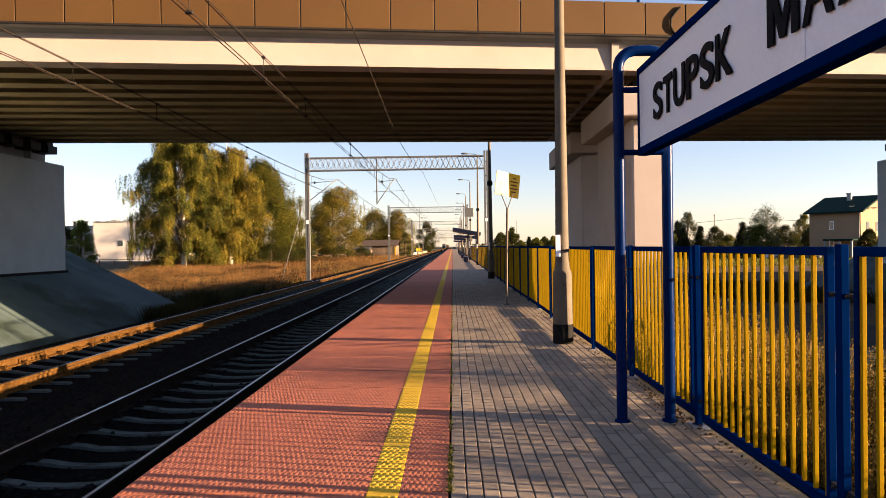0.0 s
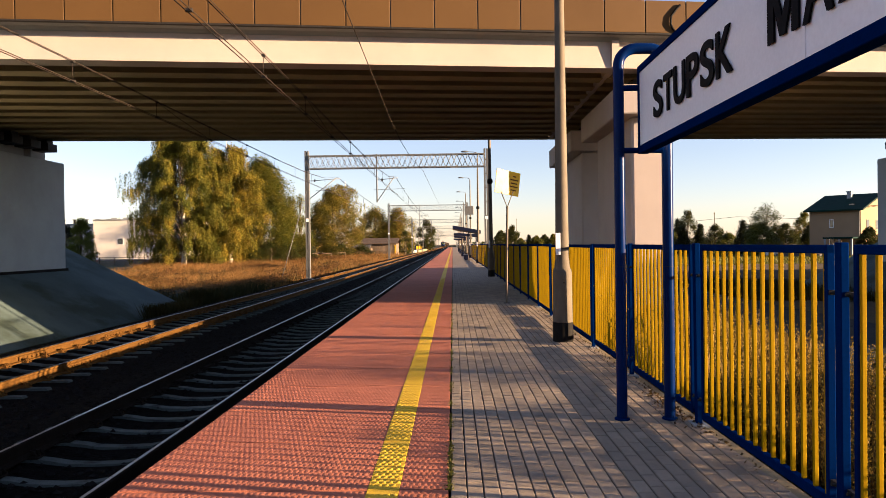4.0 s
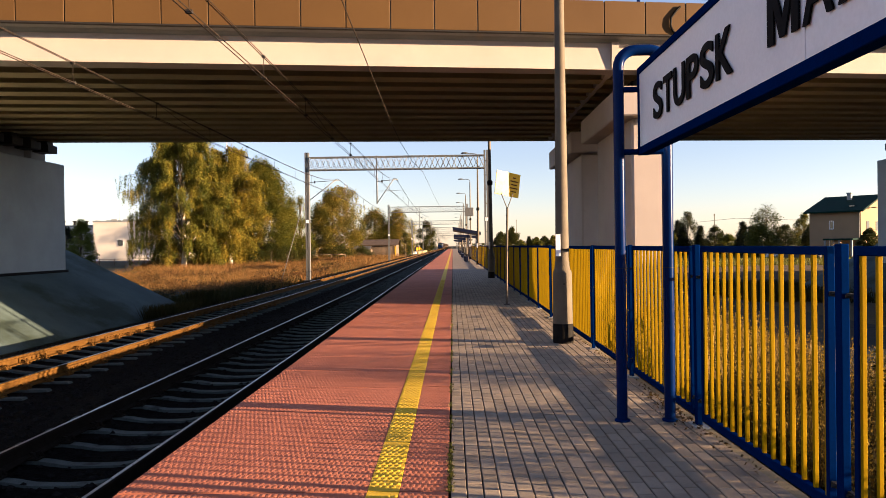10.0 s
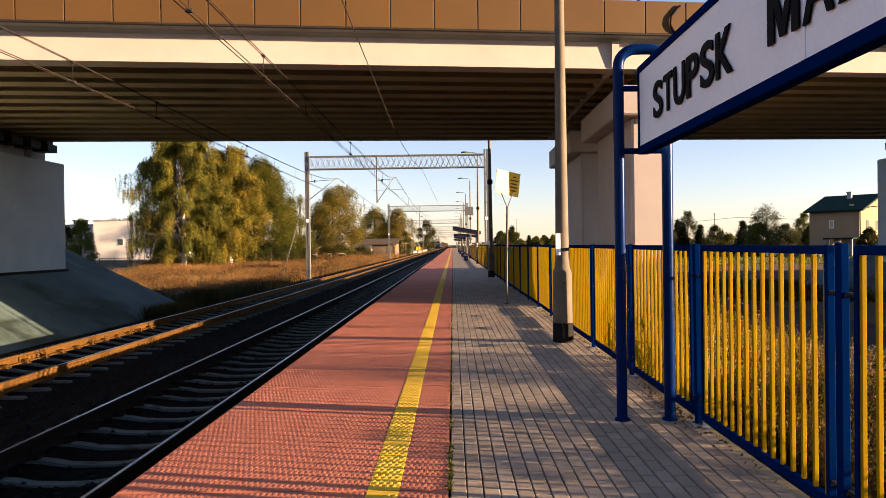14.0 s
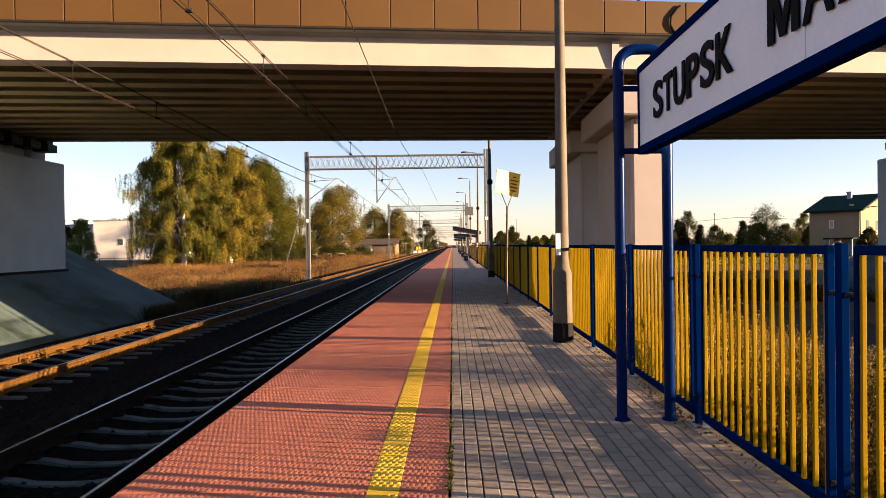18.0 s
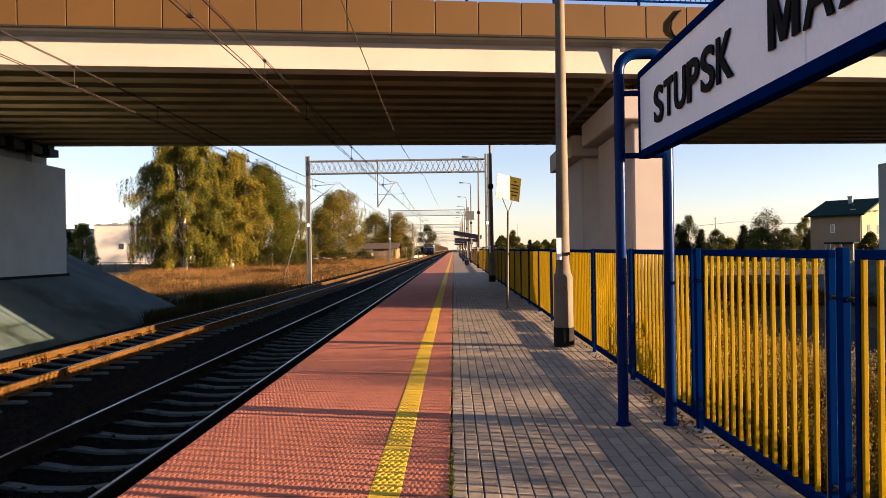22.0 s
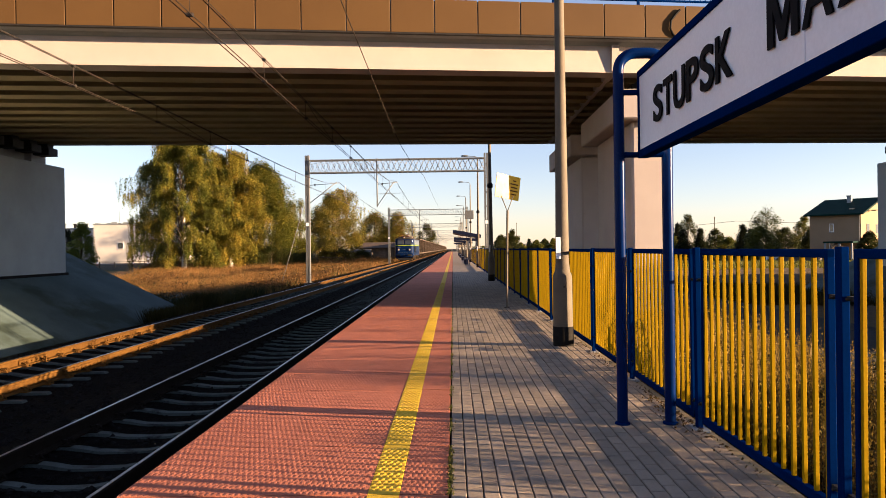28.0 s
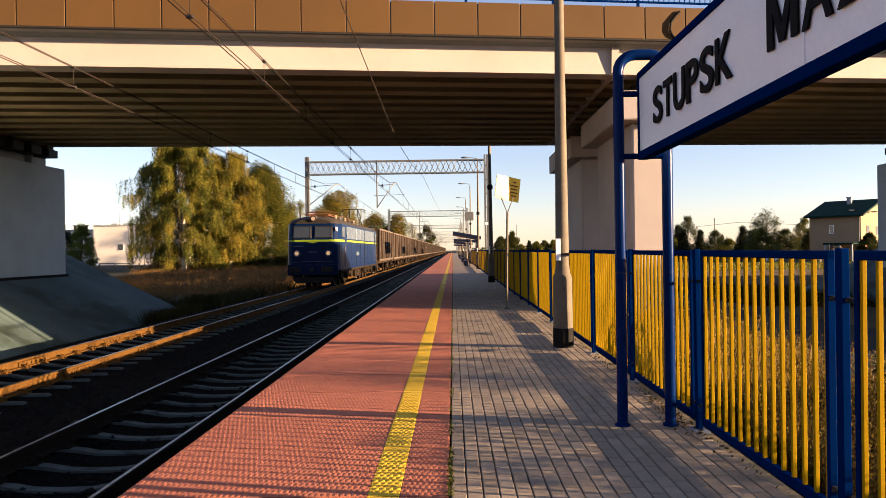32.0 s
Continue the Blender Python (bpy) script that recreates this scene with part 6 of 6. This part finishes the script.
def build_barn():
    y = 152.0
    x0, x1 = PX(640, y), PX(700, y)
    bn = thing("wooden_barn", "weathered grey plank barn with a shallow roof", "barn", (x0, y, ground_z(x0, y)))
    w = x1 - x0
    n = 34
    pm = G().box(0.01, 0, -0.3, w / n - 0.01, 0.05, 2.7).mesh("plank", M_WOOD)
    for k in range(n):
        ob = part("plank", pm, None, bn)
        ob.location = (w * k / n, 0, random.uniform(-0.05, 0.05))
    part("wall", G().box(0, 0.06, -0.3, w, 7, 2.7), M_WOOD, bn)
    part("roof", G().prism([(-0.6, 2.55), (3.5, 3.75), (7.4, 2.55), (7.4, 2.68), (3.5, 3.9), (-0.6, 2.68)], "x", -0.5, w + 0.4), M_OLDROOF, bn, "brown weathered plank roof")
    part("door", G().box(w - 0.35, -0.05, -0.2, w - 0.1, 0.0, 2.3), M_YELLOW_TILE, bn, "narrow ochre plank door")
    # a low lean-to shed and a yellow cottage among the trees
    sh = thing("shed", "low brown shed in the grass", "shed", (PX(622, 142), 142, ground_z(PX(622, 142), 142)))
    part("wall", G().box(0, 0, -0.3, 3.8, 3, 1.7), M_WOOD, sh)
    part("roof", G().prism([(-0.3, 1.6), (3.3, 2.3), (3.3, 2.45), (-0.3, 1.75)], "x", -0.3, 3.6), M_ASPH, sh)
    ct = thing("cottage", "small yellow cottage behind the trees", "house", (PX(558, 150), 150, ground_z(PX(558, 150), 150)))
    part("wall", G().box(0, 0, -0.3, 4.4, 5, 2.9), mat("yellow_plaster", (0.534, 0.3382, 0.089), (0.445, 0.2848, 0.0801), 0.5, 0.85), ct)
    part("roof", G().prism([(-0.4, 2.8), (2.2, 4.6), (4.8, 2.8)], "y", -0.3, 5.3), M_ASPH, ct)
    for x in (1.0, 2.8):
        window(ct, x, 0, 0.9, 0.8, 1.1)


build_barn()


def build_field():
    """A tilled strip in the open field."""
    g, rng = G(), random.Random(4)
    xs, ys = [12 + 1.0 * i for i in range(40)], [34 + 0.35 * i for i in range(70)]
    n = len(xs)
    v = [(x, y, ground_z(x, y) + 0.06 + 0.07 * math.sin(y * 9) + rng.uniform(-0.03, 0.03)) for y in ys for x in xs]
    g.add(v, [(j * n + i, j * n + i + 1, (j + 1) * n + i + 1, (j + 1) * n + i) for j in range(len(ys) - 1) for i in range(n - 1)])
    solid("tilled_strip", g, mat("tilled_earth", (0.10, 0.075, 0.046), (0.055, 0.044, 0.028), 1.4, 0.95, bump=0.03, bscale=6, world_space=True), "grey-brown tilled strip of the field", "field", "structure", turn=False)
    fn = thing("garden_fence", "pale low garden fence across the field", "fence", (PX(1350, 96), 96, -0.7))
    pm = G().box(0, 0, 0, 0.16, 0.04, 0.95).mesh("board", M_WHITE)
    for k in range(22):
        ob = part("board", pm, None, fn)
        ob.location = (0.2 * k, 0, random.uniform(-0.03, 0.03))
    part("rail", G().box(0, 0.04, 0.3, 4.4, 0.08, 0.38).box(0, 0.04, 0.7, 4.4, 0.08, 0.78), M_WOOD, fn)


build_field()


def build_house():
    """The two-storey house with a green gable roof across the field."""
    y = 92.0
    x0 = PX(1427, y)
    hs = thing("house", "two-storey plastered house with a dark green roof", "house", (x0, y, -0.7, 0, 0, -48))
    w, d, h = 6.1, 13.5, 5.95
    part("wall", G().prism([(0, -0.5), (d, -0.5), (d, h), (d / 2, h + 2.0), (0, h)], "x", 0, w), M_HOUSE, hs)
    part("roof", G().prism([(-0.7, h - 0.22), (d / 2, h + 2.02), (d + 0.7, h - 0.22), (d + 0.7, h - 0.02), (d / 2, h + 2.25), (-0.7, h - 0.02)], "x", -0.5, w + 0.5), M_ROOFGREEN, hs, "dark green sheet roof")
    part("chimney", G().box(3.0, 4.6, h + 1.2, 3.5, 5.1, h + 2.45).box(2.93, 4.53, h + 2.45, 3.57, 5.17, h + 2.58), M_CONC, hs, "square pale chimney")
    part("roof_window", G().box(4.4, 1.2, h + 0.5, 5.0, 1.9, h + 0.72), M_PANE, hs)
    for x, z in ((2.7, 3.7), (2.7, 1.3)):
        window(hs, x, 0, z, 0.42, 0.95)
    for yy, z in ((2.5, 3.4), (6.0, 3.4), (6.0, 0.9)):
        part("window", G().box(w - 0.02, yy - 0.5, z, w + 0.04, yy + 0.5, z + 1.2), M_PANE, hs)
    pc = part("porch", G().box(2.4, -2.2, 2.2, 5.9, 0, 2.42, 0.03), M_ROOFGREEN, hs, "porch roof")
    for x in (2.6, 4.3, 5.7):
        part("post", G().box(x - 0.1, -2.1, -0.4, x + 0.1, -1.9, 2.2), M_CONC, pc)
    part("arch", G().tube([(3.4, -2.0, 0.6)] + [(4.05 - 0.65 * math.cos(a), -2.0, 1.3 + 0.65 * math.sin(a)) for a in [math.pi * k / 8 for k in range(9)]] + [(4.7, -2.0, 0.6)], 0.09, 6), M_HOUSE, pc)
    part("dish", G().lathe([(0.05, 0), (0.3, 0.06), (0.45, 0.16)], 14, (w + 0.5, 3.2, h + 0.3)), M_STEEL, hs, "satellite dish")
    part("terrace", G().box(-2.0, -5.5, -0.6, 3.0, -2.5, 0.35).box(-1.8, -5.3, 0.35, 2.8, -2.7, 0.55), M_ASPH, hs)
    part("downpipe", G().cyl((w - 0.15, -0.08, -0.4), (w - 0.15, -0.08, h - 0.3), 0.05, n=6), M_STEEL, hs)


build_house()


def build_station_far():
    """Shelters, a hanging sign, the opposite platform and small things down the line."""
    for y, x0, x1, z0, z1 in ((61.0, 0.02, 2.5, 3.12, 2.66), (82.0, 0.15, 3.1, 2.80, 2.62), (108.0, 0.2, 3.1, 2.8, 2.5), (135.0, 0.2, 3.1, 2.6, 2.4)):
        sh = thing("platform_shelter", "open platform shelter with a tilted dark blue roof", "shelter", (0, y, 0), "platform shelters")
        part("roof", G().prism([(x0, z0), (x1, z1), (x1, z1 - 0.28), (x0, z0 - 0.28)], "y", 0, 6.0), M_SHADEBLUE, sh, "blue roof slab darkened in its colour for shade")
        for yy in (0.5, 5.5):
            for x in (1.45, x1 - 0.25):
                part("post", G().box(x - 0.03, yy - 0.03, 0 if x < 1.9 else -0.5, x + 0.03, yy + 0.03, z1 - 0.1), M_SHADEBLUE, sh)
        part("bench", G().box(1.0, 1.0, 0.42, 1.4, 5.0, 0.48).box(1.05, 1.2, 0, 1.35, 1.3, 0.42).box(1.05, 4.7, 0, 1.35, 4.8, 0.42), M_SHADEBLUE, sh)
    sg = thing("platform_sign", "grey square sign hung on a lamp post", "sign", (1.9, 72.9, 0))
    part("panel", G().box(-0.6, -0.28, 4.55, 0.35, -0.2, 5.45, 0.02), M_STEEL, sg)
    part("bracket", G().box(-0.05, -0.21, 4.65, 0.05, 0.1, 5.35), M_DARKSTEEL, sg)
    op = thing("opposite_platform", "low lit platform across the tracks with lamps", "platform", (-9.6, 193, 0), kind="structure")
    part("slab", G().box(-3.5, 0, -1.0, 0, 130, -0.1, 0.02), M_BEAM, op)
    part("back_fence", G().box(-3.5, 0, -0.1, -3.4, 130, 1.0), M_YEL, op)
    for k in range(7):
        lp = thing("far_lamp", "thin lamp post on the opposite platform", "lamp post", (-12.3, 196 + 17 * k, -0.1), "opposite lamps")
        part("pole", G().cyl((0, 0, 0), (0, 0, 6.5), 0.07, 0.04, 8), M_POLE, lp)
        part("lamp_head", G().box(-0.1, -0.1, 6.45, 0.7, 0.1, 6.58, 0.02), M_STEEL, lp)
    st = thing("station_house", "pale station building beside the opposite platform", "building", (-23, 205, -0.3))
    part("wall", G().box(0, 0, 0, 9, 30, 5.0), M_PLASTER, st)
    part("roof", G().prism([(-0.5, 4.8), (4.5, 8.5), (9.5, 4.8)], "y", -0.5, 30.5), M_ROOFGREEN, st)
    for k in range(6):
        part("window", G().box(9.0, 2 + 4.6 * k, 1.5, 9.05, 3.4 + 4.6 * k, 3.4), M_PANE, st)
    bx = thing("equipment_cabinet", "blue and white cabinet beside the track", "cabinet", (-9.9 - 0.6, 190, -0.7))
    part("lower_box", G().box(-0.5, -0.5, 0, 0.5, 0.5, 0.7, 0.02), M_WHITE, bx)
    part("upper_box", G().box(-0.4, -0.4, 0.7, 0.4, 0.4, 2.0, 0.02), M_BLUE, bx)
    for px, y, h in ((1261, 130, 7.2), (913, 240, 10.5)):
        pl = thing("utility_pole", "thin wooden utility pole in the field", "utility pole", (PX(px, y), y, -0.7), "utility poles")
        part("pole", G().cyl((0, 0, 0), (0, 0, h), 0.1, 0.07, 8), M_POLE, pl)
        part("insulator", G().cyl((0, 0, h), (0, 0, h + 0.25), 0.14, 0.1, 8), M_WOOD, pl)


build_station_far()


def build_service_path():
    """The paved path under the bridge beyond the fence."""
    g = G()
    for k in range(11):
        y = -12 + 4 * k
        g.box(5.6, y + 0.01, -1.0, 10.0, y + 3.99, -0.56 + 0.004 * (k % 3), 0.012)
    ap = solid("service_path", g, M_PATH, "concrete path below the bridge, darkened in colour for its shade", "path", "structure")
    # slack wires between the utility poles of the field
    solid("field_wire", G().tube([(PX(1230, 132), 132, 5.3), (PX(1300, 130), 130, 5.9), (PX(1330, 129), 129, 5.75), (PX(1440, 126), 126, 5.1)], 0.03, 5), M_WIRE, "thin slack wire across the field", "overhead wire")


build_service_path()


def build_woods():
    """The low wooded line of the horizon."""
    rng = random.Random(31)
    g = G()
    for _ in range(16000):
        x = rng.uniform(-420, 420)
        y = rng.uniform(420, 470)
        if abs(x + 6) < 13:
            continue
        hgt = 4.5 + 3.0 * noise.noise(Vector((x * 0.03, 0, 7))) + 1.5 * noise.noise(Vector((x * 0.15, 0, 3)))
        leaf(g, Vector((x, y, -0.5 + max(1.0, hgt) * rng.random() ** 0.8)), rng.uniform(0.5, 1.1), rng)
    solid("far_woods", g, L_OAK, "low hazy woods on the horizon", "woods", "stuff", turn=False)


build_woods()


motions()
